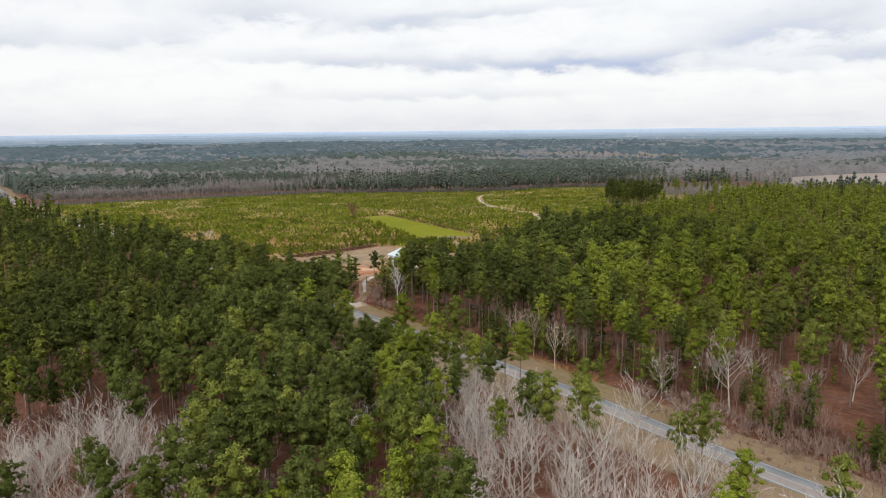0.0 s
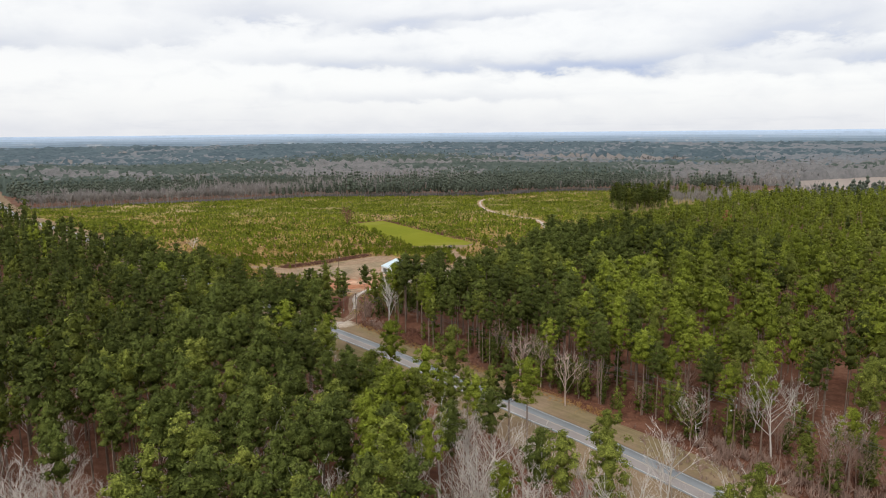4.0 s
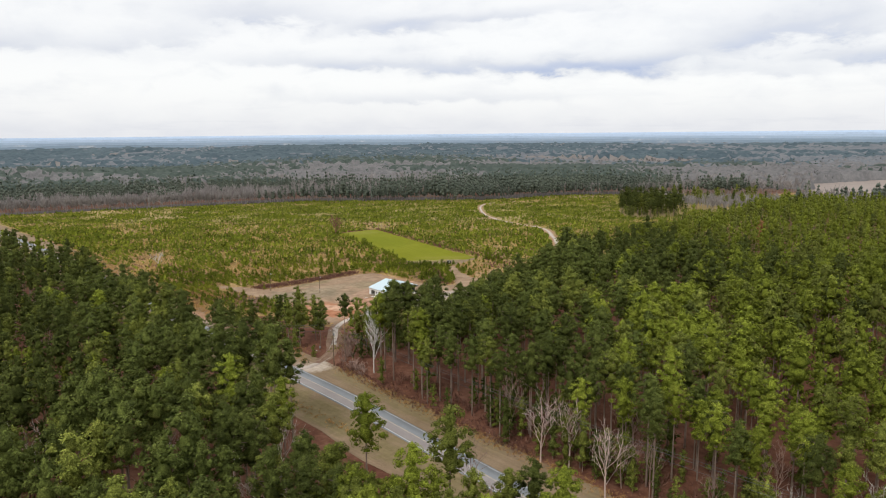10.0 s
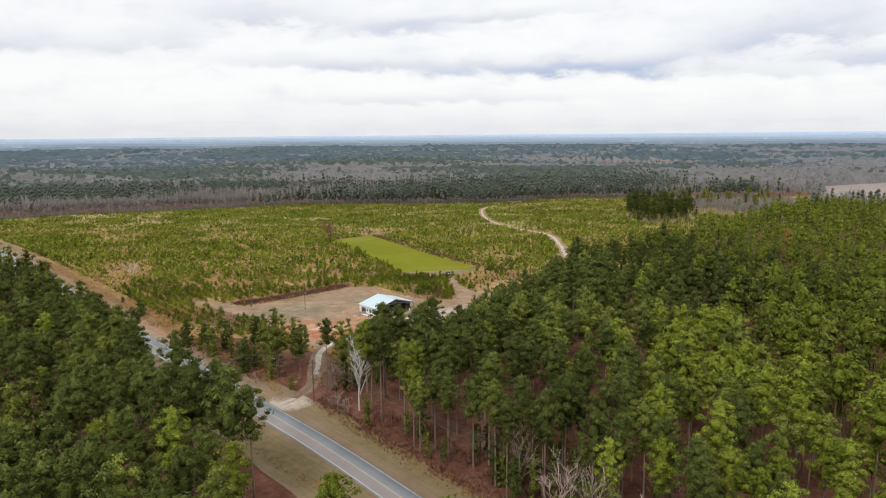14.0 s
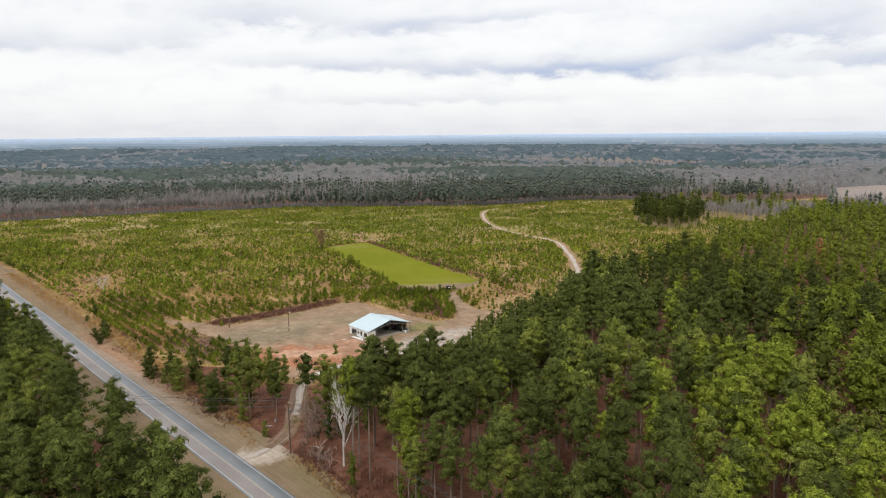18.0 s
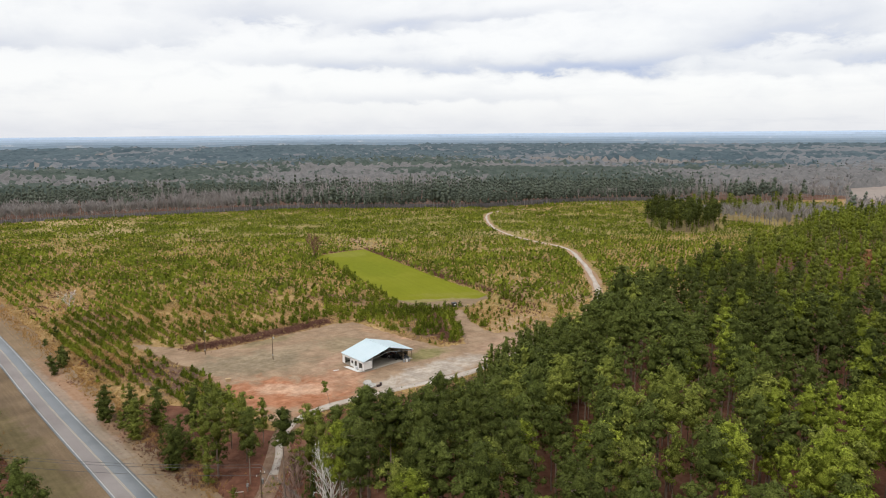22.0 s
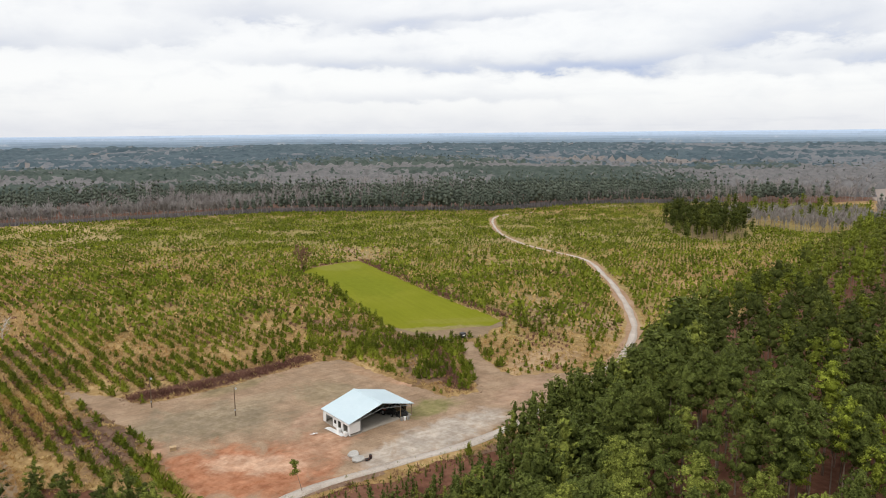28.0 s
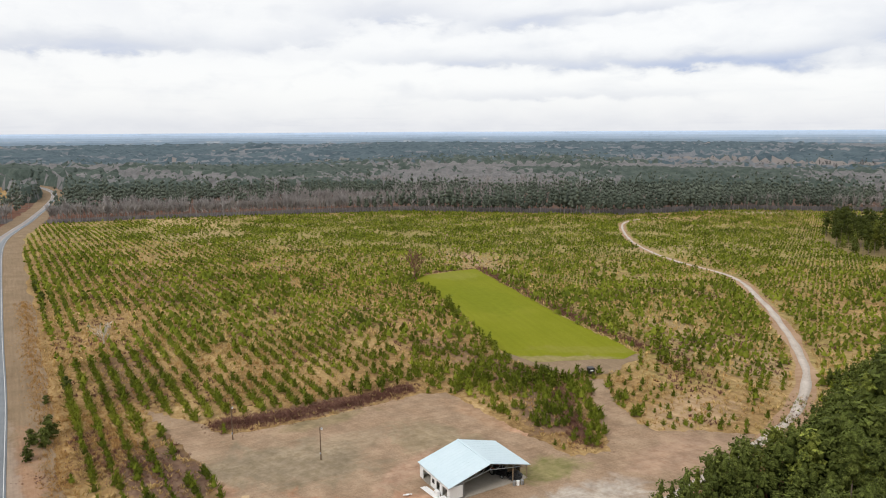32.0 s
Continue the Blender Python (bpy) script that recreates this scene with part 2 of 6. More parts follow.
def stained(name, base, stains, bump=0.3, streak=None, scales=(0.06, 0.7)):
    """Ground of one colour with stains: each an ellipse (x, y, long, short, turn, colour dark, colour light, strength) with a frayed edge."""
    mt = material(name, base, *scales, bump=bump, bump_scale=2.5)
    nt = mt.node_tree
    L = nt.links.new
    bs = nt.nodes["Principled BSDF"]
    bs.inputs["Specular IOR Level"].default_value = 0.04
    colour = bs.inputs["Base Color"].links[0].from_socket
    geo = nt.nodes.new("ShaderNodeNewGeometry")
    fray = nd(nt, "ShaderNodeTexNoise", Scale=0.16, Detail=8.0, Roughness=0.68, Distortion=0.6)
    grain = nd(nt, "ShaderNodeTexNoise", Scale=0.55, Detail=6.0, Roughness=0.7)
    for n in (fray, grain):
        L(geo.outputs["Position"], n.inputs["Vector"])
    for x, y, la, sa, turn, dark, light, k in stains:
        mp = nt.nodes.new("ShaderNodeMapping")
        mp.vector_type = "TEXTURE"
        mp.inputs["Location"].default_value = (x, y, 0)
        mp.inputs["Rotation"].default_value = (0, 0, turn)
        mp.inputs["Scale"].default_value = (la, sa, 1000)
        L(geo.outputs["Position"], mp.inputs["Vector"])
        ln = nt.nodes.new("ShaderNodeVectorMath")
        ln.operation = "LENGTH"
        L(mp.outputs[0], ln.inputs[0])
        ad = nt.nodes.new("ShaderNodeMath")
        ad.operation = "MULTIPLY_ADD"
        ad.inputs[1].default_value = 2.2
        L(fray.outputs[0], ad.inputs[0])
        L(ln.outputs["Value"], ad.inputs[2])
        mr = nt.nodes.new("ShaderNodeMapRange")
        mr.interpolation_type = "SMOOTHSTEP"
        for s_, v in (("From Min", 2.25), ("From Max", 1.65), ("To Min", 0.0), ("To Max", k)):
            mr.inputs[s_].default_value = v
        L(ad.outputs[0], mr.inputs["Value"])
        rp = nt.nodes.new("ShaderNodeValToRGB")
        e = rp.color_ramp.elements
        e[0].position, e[0].color, e[1].position, e[1].color = 0.38, (*dark, 1), 0.62, (*light, 1)
        L(grain.outputs[0], rp.inputs[0])
        mx = nt.nodes.new("ShaderNodeMix")
        mx.data_type = "RGBA"
        L(mr.outputs[0], mx.inputs[0])
        L(colour, mx.inputs[6])
        L(rp.outputs[0], mx.inputs[7])
        colour = mx.outputs[2]
    for turn, ln_, wd_, k in streak or ():
        mp = nt.nodes.new("ShaderNodeMapping")
        mp.inputs["Rotation"].default_value = (0, 0, -turn)
        rot = nt.nodes.new("ShaderNodeVectorMath")
        rot.operation = "MULTIPLY"
        rot.inputs[1].default_value = (1 / ln_, 1 / wd_, 0)
        L(geo.outputs["Position"], mp.inputs["Vector"])
        L(mp.outputs[0], rot.inputs[0])
        ns = nd(nt, "ShaderNodeTexNoise", Scale=1.0, Detail=4.0, Roughness=0.6, Distortion=0.25)
        L(rot.outputs[0], ns.inputs["Vector"])
        mr = nt.nodes.new("ShaderNodeMapRange")
        for s_, v in (("From Min", 0.34), ("From Max", 0.66), ("To Min", 1 - k), ("To Max", 1 + k)):
            mr.inputs[s_].default_value = v
        L(ns.outputs[0], mr.inputs["Value"])
        hs = nt.nodes.new("ShaderNodeHueSaturation")
        L(mr.outputs[0], hs.inputs["Value"])
        L(colour, hs.inputs["Color"])
        colour = hs.outputs[0]
    L(colour, bs.inputs["Base Color"])
    return mt


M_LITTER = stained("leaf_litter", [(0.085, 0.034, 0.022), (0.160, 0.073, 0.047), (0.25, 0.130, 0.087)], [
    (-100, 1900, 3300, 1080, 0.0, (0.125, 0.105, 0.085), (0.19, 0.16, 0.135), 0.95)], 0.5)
PURPLE = ((0.125, 0.075, 0.058), (0.21, 0.135, 0.10))
GREENISH = ((0.155, 0.152, 0.036), (0.39, 0.325, 0.135))
M_FIELD = stained("straw_field", [(0.150, 0.088, 0.040), (0.272, 0.170, 0.072), (0.360, 0.240, 0.108), (0.500, 0.355, 0.180)], [
    (-40, 680, 430, 190, 0.0, *GREENISH, 0.72),
    (20, 470, 70, 90, 0.5, *GREENISH, 0.5),
    (-110, 440, 60, 40, 2.3, *GREENISH, 0.45),
    (-78, 326, 20, 9, 2.3, *PURPLE, 0.85),
    (-118, 372, 26, 9, 2.3, *PURPLE, 0.5),
    (-62, 358, 16, 5, 0.55, *PURPLE, 0.85),
    (-10, 366, 7, 16, 0.25, *PURPLE, 0.75),
    (-28, 395, 34, 8, 2.35, *PURPLE, 0.5),
    (-170, 470, 50, 14, 2.3, *PURPLE, 0.45),
    (22, 372, 15, 9, 0.9, (0.36, 0.24, 0.14), (0.47, 0.34, 0.215), 0.75),
    (35, 420, 40, 14, 2.0, (0.26, 0.185, 0.105), (0.40, 0.29, 0.17), 0.6),
    (172, 690, 30, 85, -0.25, (0.12, 0.085, 0.05), (0.21, 0.15, 0.10), 0.5),
    (-330, 735, 95, 42, 2.3, (0.34, 0.245, 0.11), (0.50, 0.375, 0.20), 0.7),
    (8, 317, 30, 5, 0.75, *PURPLE, 0.9),
    (-250, 640, 70, 26, 2.3, (0.30, 0.215, 0.115), (0.46, 0.345, 0.19), 0.6),
    (60, 640, 60, 22, 0.4, (0.28, 0.21, 0.11), (0.42, 0.32, 0.17), 0.5),
    (-60, 560, 60, 18, 2.3, (0.30, 0.21, 0.115), (0.44, 0.325, 0.185), 0.55),
    (165, 905, 45, 12, 0.0, (0.40, 0.29, 0.20), (0.52, 0.40, 0.29), 0.9)], 0.6, [(2.33, 40, 2.2, 0.20)], (0.05, 0.8))
M_YARD = stained("packed_dirt", [(0.235, 0.155, 0.098), (0.315, 0.220, 0.146), (0.39, 0.285, 0.195)], [
    (-58, 333, 20, 10, 0.1, (0.205, 0.165, 0.105), (0.29, 0.235, 0.165), 0.85),
    (-30, 346, 14, 8, -0.6, (0.22, 0.175, 0.105), (0.31, 0.25, 0.165), 0.75),
    (-43, 311, 23, 11, -0.15, (0.31, 0.125, 0.064), (0.44, 0.210, 0.120), 0.97),
    (-40, 314, 13, 4, -0.1, (0.45, 0.27, 0.175), (0.60, 0.41, 0.29), 0.85),
    (-29, 322, 7, 7, 0.0, (0.36, 0.19, 0.115), (0.49, 0.30, 0.20), 0.8),
    (-33, 336, 13, 3, 1.15, (0.33, 0.20, 0.135), (0.44, 0.30, 0.21), 0.75),
    (-50, 343, 14, 5, 0.6, (0.26, 0.20, 0.13), (0.35, 0.28, 0.195), 0.6),
    (-66, 322, 9, 3, -0.5, (0.34, 0.19, 0.115), (0.44, 0.27, 0.18), 0.7),
    (-16, 357, 6, 3, -0.8, (0.40, 0.22, 0.13), (0.52, 0.32, 0.21), 0.9),
    (-24, 362, 12, 4, -0.8, (0.30, 0.185, 0.11), (0.40, 0.265, 0.17), 0.75),
    (-6, 325, 20, 6.5, 0.72, (0.36, 0.30, 0.245), (0.50, 0.44, 0.375), 0.95),
    (-7, 340, 8, 4.5, 0.7, (0.155, 0.155, 0.052), (0.25, 0.215, 0.10), 0.85),
    (-58, 352, 12, 3.5, 0.7, (0.18, 0.15, 0.075), (0.27, 0.215, 0.125), 0.7),
    (16, 350, 14, 6, 0.8, (0.33, 0.21, 0.14), (0.42, 0.29, 0.205), 0.75)], 0.4, [(0.55, 12, 0.8, 0.06), (-0.5, 9, 0.6, 0.05), (0.0, 4.5, 4.0, 0.16)], (0.16, 3.0))
M_VERGE = stained("dormant_turf", [(0.195, 0.138, 0.084), (0.250, 0.180, 0.115), (0.305, 0.226, 0.150)], [
    (-55, 246, 120, 5.5, -0.79, (0.165, 0.138, 0.062), (0.235, 0.185, 0.092), 0.75),
    (-10, 225, 40, 4, -0.85, (0.175, 0.148, 0.062), (0.25, 0.205, 0.10), 0.5),
    (-38, 251, 7, 5, 0.4, (0.44, 0.36, 0.285), (0.56, 0.48, 0.40), 0.95),
    (-95, 312, 40, 3.5, -0.8, (0.33, 0.185, 0.11), (0.42, 0.255, 0.165), 0.7),
    (-90, 303, 60, 2.5, -0.8, (0.30, 0.25, 0.205), (0.37, 0.31, 0.255), 0.6),
    (40, 165, 30, 5, -0.9, (0.18, 0.155, 0.068), (0.26, 0.21, 0.11), 0.5)], 0.3, [(2.33, 16, 0.8, 0.10)], (0.11, 2.8))
M_PLOT = stained("rye_grass", [(0.158, 0.175, 0.010), (0.190, 0.202, 0.013), (0.220, 0.226, 0.022)], [
    (-8, 402, 22, 3.5, 0.2, (0.26, 0.205, 0.10), (0.35, 0.27, 0.15), 0.7),
    (0, 412, 20, 4, 0.1, (0.21, 0.20, 0.03), (0.25, 0.23, 0.05), 0.5),
    (-40, 470, 14, 30, 0.45, (0.145, 0.170, 0.009), (0.180, 0.20, 0.013), 0.7),
    (-58, 515, 12, 12, 0.0, (0.20, 0.205, 0.035), (0.25, 0.24, 0.05), 0.6)], 0.25, [(2.05, 50, 1.6, 0.05)], (0.03, 1.5))
M_LANE = stained("lane_soil", [(0.16, 0.095, 0.062), (0.235, 0.155, 0.108), (0.32, 0.235, 0.175)], [], 0.4, [(1.5, 9, 0.7, 0.16)], (0.15, 1.3))
M_SHOULDER = stained("track_shoulder", [(0.27, 0.165, 0.095), (0.36, 0.235, 0.15), (0.45, 0.315, 0.21)], [], 0.4)


# ---------------------------------------------------------------- terrain
def ss(a, b, x):
    t = np.clip((np.asarray(x, float) - a) / (b - a), 0, 1)
    return t * t * (3 - 2 * t)


def g(x, y):
    """Height of the ground."""
    x, y = np.asarray(x, float), np.asarray(y, float)
    r = np.hypot(x, y - 200)
    z = -15.5 * ss(410, 880, y) - 2.0 * (1 - ss(245, 330, y + 0.6 * x))
    far = ss(780, 1500, r)
    z = z + 22 * np.clip((r - 950) / 1400, 0, 1) ** 1.25
    hills = 9 * np.sin(x / 310 + 1.3) * np.cos(y / 270 - 0.4) + 6 * np.sin((x + y) / 171) + 5 * np.cos((x * 0.6 - y) / 118 + 0.8)
    return z + far * hills * 0.8 * (1 - ss(1900, 2350, r))


def gz(x, y):
    return float(g(x, y))


def mesh_arrays(name, verts, faces, mats, index=None, smooth=False):
    """One mesh from arrays of triangles or quads."""
    me = bpy.data.meshes.new(name)
    verts, faces = np.asarray(verts, np.float32), np.asarray(faces, np.int32)
    k = faces.shape[1]
    me.vertices.add(len(verts))
    me.vertices.foreach_set("co", verts.ravel())
    me.loops.add(faces.size)
    me.loops.foreach_set("vertex_index", faces.ravel())
    me.polygons.add(len(faces))
    me.polygons.foreach_set("loop_start", np.arange(0, faces.size, k, dtype=np.int32))
    for mt in mats:
        me.materials.append(mt)
    if index is not None:
        me.polygons.foreach_set("material_index", np.asarray(index, np.int32))
    if smooth:
        me.polygons.foreach_set("use_smooth", np.ones(len(faces), bool))
    me.update(calc_edges=True)
    return me


def axis_steps(lo, a, b, hi, fine, grow):
    mid = list(np.arange(a, b + fine, fine))
    left, right, step = [], [], fine
    p = mid[0]
    while p > lo:
        step *= grow
        p -= step
        left.append(p)
    step, p = fine, mid[-1]
    while p < hi:
        step *= grow
        p += step
        right.append(p)
    return np.array(left[::-1] + mid + right)


def build_ground():
    xs, ys = axis_steps(-4700, -430, 430, 4700, 9.0, 1.09), axis_steps(-2500, -60, 920, 4900, 9.0, 1.06)
    X, Y = np.meshgrid(xs, ys)
    Z = g(X, Y)
    n, m_ = len(xs), len(ys)
    i = (np.arange(m_ - 1)[:, None] * n + np.arange(n - 1)[None]).ravel()
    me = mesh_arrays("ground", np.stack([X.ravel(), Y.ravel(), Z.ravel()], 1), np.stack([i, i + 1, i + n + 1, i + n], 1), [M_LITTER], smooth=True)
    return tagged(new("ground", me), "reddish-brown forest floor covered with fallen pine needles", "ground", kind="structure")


build_ground()


def inside(poly, x, y):
    x, y = np.asarray(x, float), np.asarray(y, float)
    hit = np.zeros(x.shape, bool)
    p = list(poly)
    for (x0, y0), (x1, y1) in zip(p, p[1:] + p[:1]):
        if y0 == y1:
            continue
        c = ((y0 > y) != (y1 > y)) & (x < (x1 - x0) * (y - y0) / (y1 - y0) + x0)
        hit ^= c
    return hit


def ragged(poly, step, amount, seed):
    rng = np.random.default_rng(seed)
    out = []
    for (x0, y0), (x1, y1) in zip(poly, poly[1:] + poly[:1]):
        d = math.hypot(x1 - x0, y1 - y0)
        k = max(1, int(d / step))
        for j in range(k):
            t = j / k
            out.append((x0 + (x1 - x0) * t + rng.normal(0, amount), y0 + (y1 - y0) * t + rng.normal(0, amount)))
    return out


def sheet(name, poly, lift, mat, label, category, res=8.0, edge=3.0, wobble=0.5, seed=1):
    """A thin layer of ground inside an outline, laid on the terrain."""
    from mathutils.geometry import delaunay_2d_cdt
    rim = ragged(poly, edge, wobble, seed)
    a = np.array(rim)
    gx, gy = np.meshgrid(np.arange(a[:, 0].min(), a[:, 0].max(), res), np.arange(a[:, 1].min(), a[:, 1].max(), res))
    keep = inside(rim, gx, gy)
    pts = [Vector(p) for p in rim] + [Vector((float(u), float(v))) for u, v in zip(gx[keep], gy[keep])]
    n = len(rim)
    vs, _, fs, *_ = delaunay_2d_cdt(pts, [(i, (i + 1) % n) for i in range(n)], [list(range(n))], 1, 1e-4)
    xy = np.array([(v.x, v.y) for v in vs])
    fs = [f for f in fs if len(f) == 3]
    z = g(xy[:, 0], xy[:, 1]) + lift
    me = mesh_arrays(name, np.column_stack([xy, z]), fs, [mat], smooth=True)
    return tagged(new(name, me), label, category, kind="structure")


def spline(points, step=4.0):
    """A smooth line through points."""
    p = [np.array(q, float) for q in points]
    p = [2 * p[0] - p[1]] + p + [2 * p[-1] - p[-2]]
    out = []
    for a, b, c, d in zip(p, p[1:], p[2:], p[3:]):
        k = max(2, int(np.linalg.norm(c - b) / step))
        for j in range(k):
            t = j / k
            out.append(0.5 * (2 * b + (c - a) * t + (2 * a - 5 * b + 4 * c - d) * t * t + (3 * b - a - 3 * c + d) * t**3))
    out.append(p[-2])
    return np.array(out)


def ribbon(name, line, lefts, rights, lift, mat, label, category, thick=0.0, parent=None, kind="structure"):
    """A strip along a line, from lefts to rights metres to its left-hand side, with a skirt of the given thickness."""
    d = np.gradient(line, axis=0)
    d /= np.linalg.norm(d, axis=1)[:, None]
    nrm = np.stack([-d[:, 1], d[:, 0]], 1)
    lefts, rights = np.broadcast_to(lefts, len(line)), np.broadcast_to(rights, len(line))
    a, b = line + nrm * lefts[:, None], line + nrm * rights[:, None]
    rows = [np.column_stack([q, g(q[:, 0], q[:, 1]) + lift]) for q in (a, a * 0.5 + b * 0.5, b)]
    if thick:
        rows = [rows[0] - (0, 0, thick)] + rows + [rows[-1] - (0, 0, thick)]
    n = len(line)
    faces = [(k * n + i, k * n + i + 1, (k + 1) * n + i + 1, (k + 1) * n + i) for k in range(len(rows) - 1) for i in range(n - 1)]
    me = mesh_arrays(name, np.concatenate(rows), np.array(faces)[:, ::-1], [mat])
    ob = new(name, me)
    if parent:
        ob.parent = parent
        if label:
            ob["label"] = label
        return ob
    return tagged(ob, label, category, kind=kind)


# Plan of the place
ROAD = spline([(205, -60), (136, 31), (67.5, 114.5), (56, 128.6), (47, 141), (31, 162.5), (22, 173), (8, 190), (-23.6, 227.4), (-59.3, 265.2), (-97.6, 305.4), (-138, 349), (-176.5, 389), (-224.5, 439.5), (-262, 479), (-323, 544), (-366, 594), (-405, 646), (-442, 697), (-504, 780), (-573, 874), (-621, 938), (-656, 977), (-702, 1011), (-743, 1027.5), (-791, 1041), (-1000, 1090)], 5.0)
DRIVE = spline([(-44, 249.5), (-38.5, 251.5), (-34.6, 262), (-35.4, 277), (-37, 289), (-34.6, 298.5), (-27, 305.8), (-14, 313), (1, 321.5), (12, 332), (21, 343), (31, 356), (44, 375), (53.5, 400), (57.5, 420), (61.5, 457), (63.5, 492), (63, 538), (45, 584), (34, 634), (29, 696), (31, 790), (45, 830), (72, 850)], 2.2)
YARD = [(-100, 352), (-82, 347), (-76, 343), (-68, 347), (-58, 354), (-49, 362), (-40, 371), (-34, 373), (-17, 357), (-4, 345), (3, 349), (1, 372), (-1, 388), (3, 389), (6, 372), (12, 360), (25, 362), (33, 362), (28, 352), (14, 336), (1, 322), (-14, 313), (-28, 305), (-36, 296), (-41, 296), (-59, 315), (-71, 329), (-90, 343)]
PLOT = [(-72, 500), (-70, 513), (-60, 526), (-51, 536), (-32, 496), (-9, 448), (13, 412), (9, 406), (-15, 399), (-24, 406), (-33, 423), (-46, 452)]
PLOT_DIRT = [(-26, 405), (-15, 394), (-6, 390), (5, 394), (15, 409), (11, 413), (-14, 405)]
FIELD = [(-89, 305), (-150, 366), (-206, 424), (-322, 545), (-398, 632), (-428, 678), (-378, 749), (-290, 811), (-180, 866), (-60, 872), (35, 872), (143, 925), (290, 930), (420, 900), (342, 753), (128, 459), (78, 399), (60, 384), (38, 356), (18, 332), (1, 316), (-14, 309), (-28, 302), (-34, 290), (-48, 290), (-62, 306)]
FAR_FIELD = [(-420, 590), (-560, 800), (-650, 915), (-745, 995), (-900, 1040), (-900, 760), (-620, 600)]
EAST_WOOD = [(64, 151), (46, 172), (28, 191), (12, 207), (-4, 225), (-19, 242), (-25, 250), (-14, 257), (2, 265), (19, 288), (33, 315), (43, 337), (72, 382), (119, 440), (236, 600), (288, 652), (325, 630), (430, 600), (480, 200), (420, 40), (180, 20), (110, 96)]
WEST_WOOD = [(34, 125), (0, 148), (-17, 166), (-27, 188), (-38, 209), (-57, 231), (-93, 275), (-134, 322), (-196, 374), (-328, 502), (-428, 582), (-600, 560), (-560, 200), (-420, 20), (-100, -20), (120, -20), (96, 48)]
WEST_BLOCK = [(-92, 306), (-84, 312), (-72, 308), (-62, 305), (-50, 297), (-41, 289), (-40, 268), (-46, 263), (-64, 279), (-80, 294)]
RIGHT_CLEARING = [(392, 800), (436, 905), (515, 1065), (660, 1130), (760, 1100), (720, 900), (600, 790), (460, 765)]
GROVE = [(147, 668), (143, 630), (156, 604), (172, 614), (196, 648), (214, 690), (222, 735), (190, 775), (166, 748)]
BARE_STRIP = [(208, 735), (232, 704), (236, 663), (249, 645), (300, 690), (330, 750), (300, 798), (231, 790), (190, 772)]
SIDE_CLEARING = [(305, 806), (318, 862), (388, 925), (480, 940), (470, 850), (390, 826)]

sheet("field_ground", FIELD, 0.08, M_FIELD, "open replanted field with straw-coloured grass between young pines", "field", 10.0, 6.0, 1.2, 3)
sheet("field_ground", RIGHT_CLEARING, 0.1, M_FALLOW, "bare greyish-tan fallow field beyond the pines", "field", 16.0, 9.0, 2.0, 14)
sheet("field_ground", SIDE_CLEARING, 0.1, M_FIELD, "small grassy clearing among leafless trees", "field", 14.0, 8.0, 2.0, 15)
sheet("field_ground", FAR_FIELD, 0.08, M_FIELD, "cleared grassy field beyond the bend of the road", "field", 14.0, 9.0, 2.0, 4)
_w = np.array([2.2 * noise.noise(Vector((k * 0.31, 0.5, 4.0))) for k in range(len(ROAD))])
ribbon("verge", ROAD, -2.8, -12.0 + _w, 0.12, M_VERGE, "wide verge of short tan winter grass beside the road", "verge")
ribbon("verge", ROAD, 14.0 + _w, 2.8, 0.12, M_VERGE, "narrow verge of short tan winter grass beside the road", "verge")
sheet("yard_ground", YARD, 0.15, M_YARD, "packed brown dirt yard around the open barn", "ground", 6.0, 1.2, 0.35, 5)
sheet("food_plot", PLOT, 0.20, M_PLOT, "bright green rectangle of short winter rye grass", "grass", 8.0, 4.0, 0.4, 8)
sheet("plot_margin", PLOT_DIRT, 0.15, M_VERGE, "bare tan strip of soil beside the green plot", "ground", 5.0, 2.5, 0.6, 9)
_half = 0.95 + 0.15 * ss(285, 310, DRIVE[:, 1]) - 0.25 * ss(480, 560, DRIVE[:, 1])
_k = np.arange(len(DRIVE))
_fray = [0.16 * np.sin(_k * 0.37 + s) + 0.12 * np.sin(_k * 0.83 + 2 * s) for s in (0.0, 1.9)]
_near = (DRIVE[:, 1] > 256) & (DRIVE[:, 1] < 312)
ribbon("track_shoulder", DRIVE[_near], (_half + 1.3 + 2.2 * _fray[1])[_near], (-_half - 1.1 + 2.2 * _fray[0])[_near], 0.125, M_LANE, "brown packed soil beside the sandy drive", "ground")
_far = DRIVE[:, 1] > 330
_ex = 1.0 + 0.8 * np.sin(_k * 0.11) ** 2
ribbon("track_shoulder", DRIVE[_far], (_half + _ex + 2 * _fray[1])[_far], (-_half - _ex * 0.9 + 2 * _fray[0])[_far], 0.13, M_SHOULDER, "bare reddish-tan soil beside the gravel track", "ground")
for path_line in ([(-50, 545), (-54, 551), (-64, 586), (-80, 625), (-92, 675), (-96, 716)], [(4, 705), (8, 698), (16, 663), (25.5, 640), (35, 617)]):
    ribbon("foot_path", spline(path_line, 3.0), 0.9, -0.9, 0.13, M_SHOULDER, "narrow worn path of pale soil through the saplings", "path")
ribbon("gravel_track", DRIVE, _half + _fray[0], -_half + _fray[1], 0.18, M_GRAVEL, "winding pale gravel track through the field", "track", 0.1)
_mid = (DRIVE[:, 1] > 254.5) & (DRIVE[:, 1] < 273)
ribbon("track_litter", DRIVE[_mid], (_half - 0.1 + 2 * _fray[0])[_mid], (-_half + 0.12 + 2 * _fray[1])[_mid], 0.188, M_LANE, "brown soil and leaf litter covering the drive under the trees", "ground")
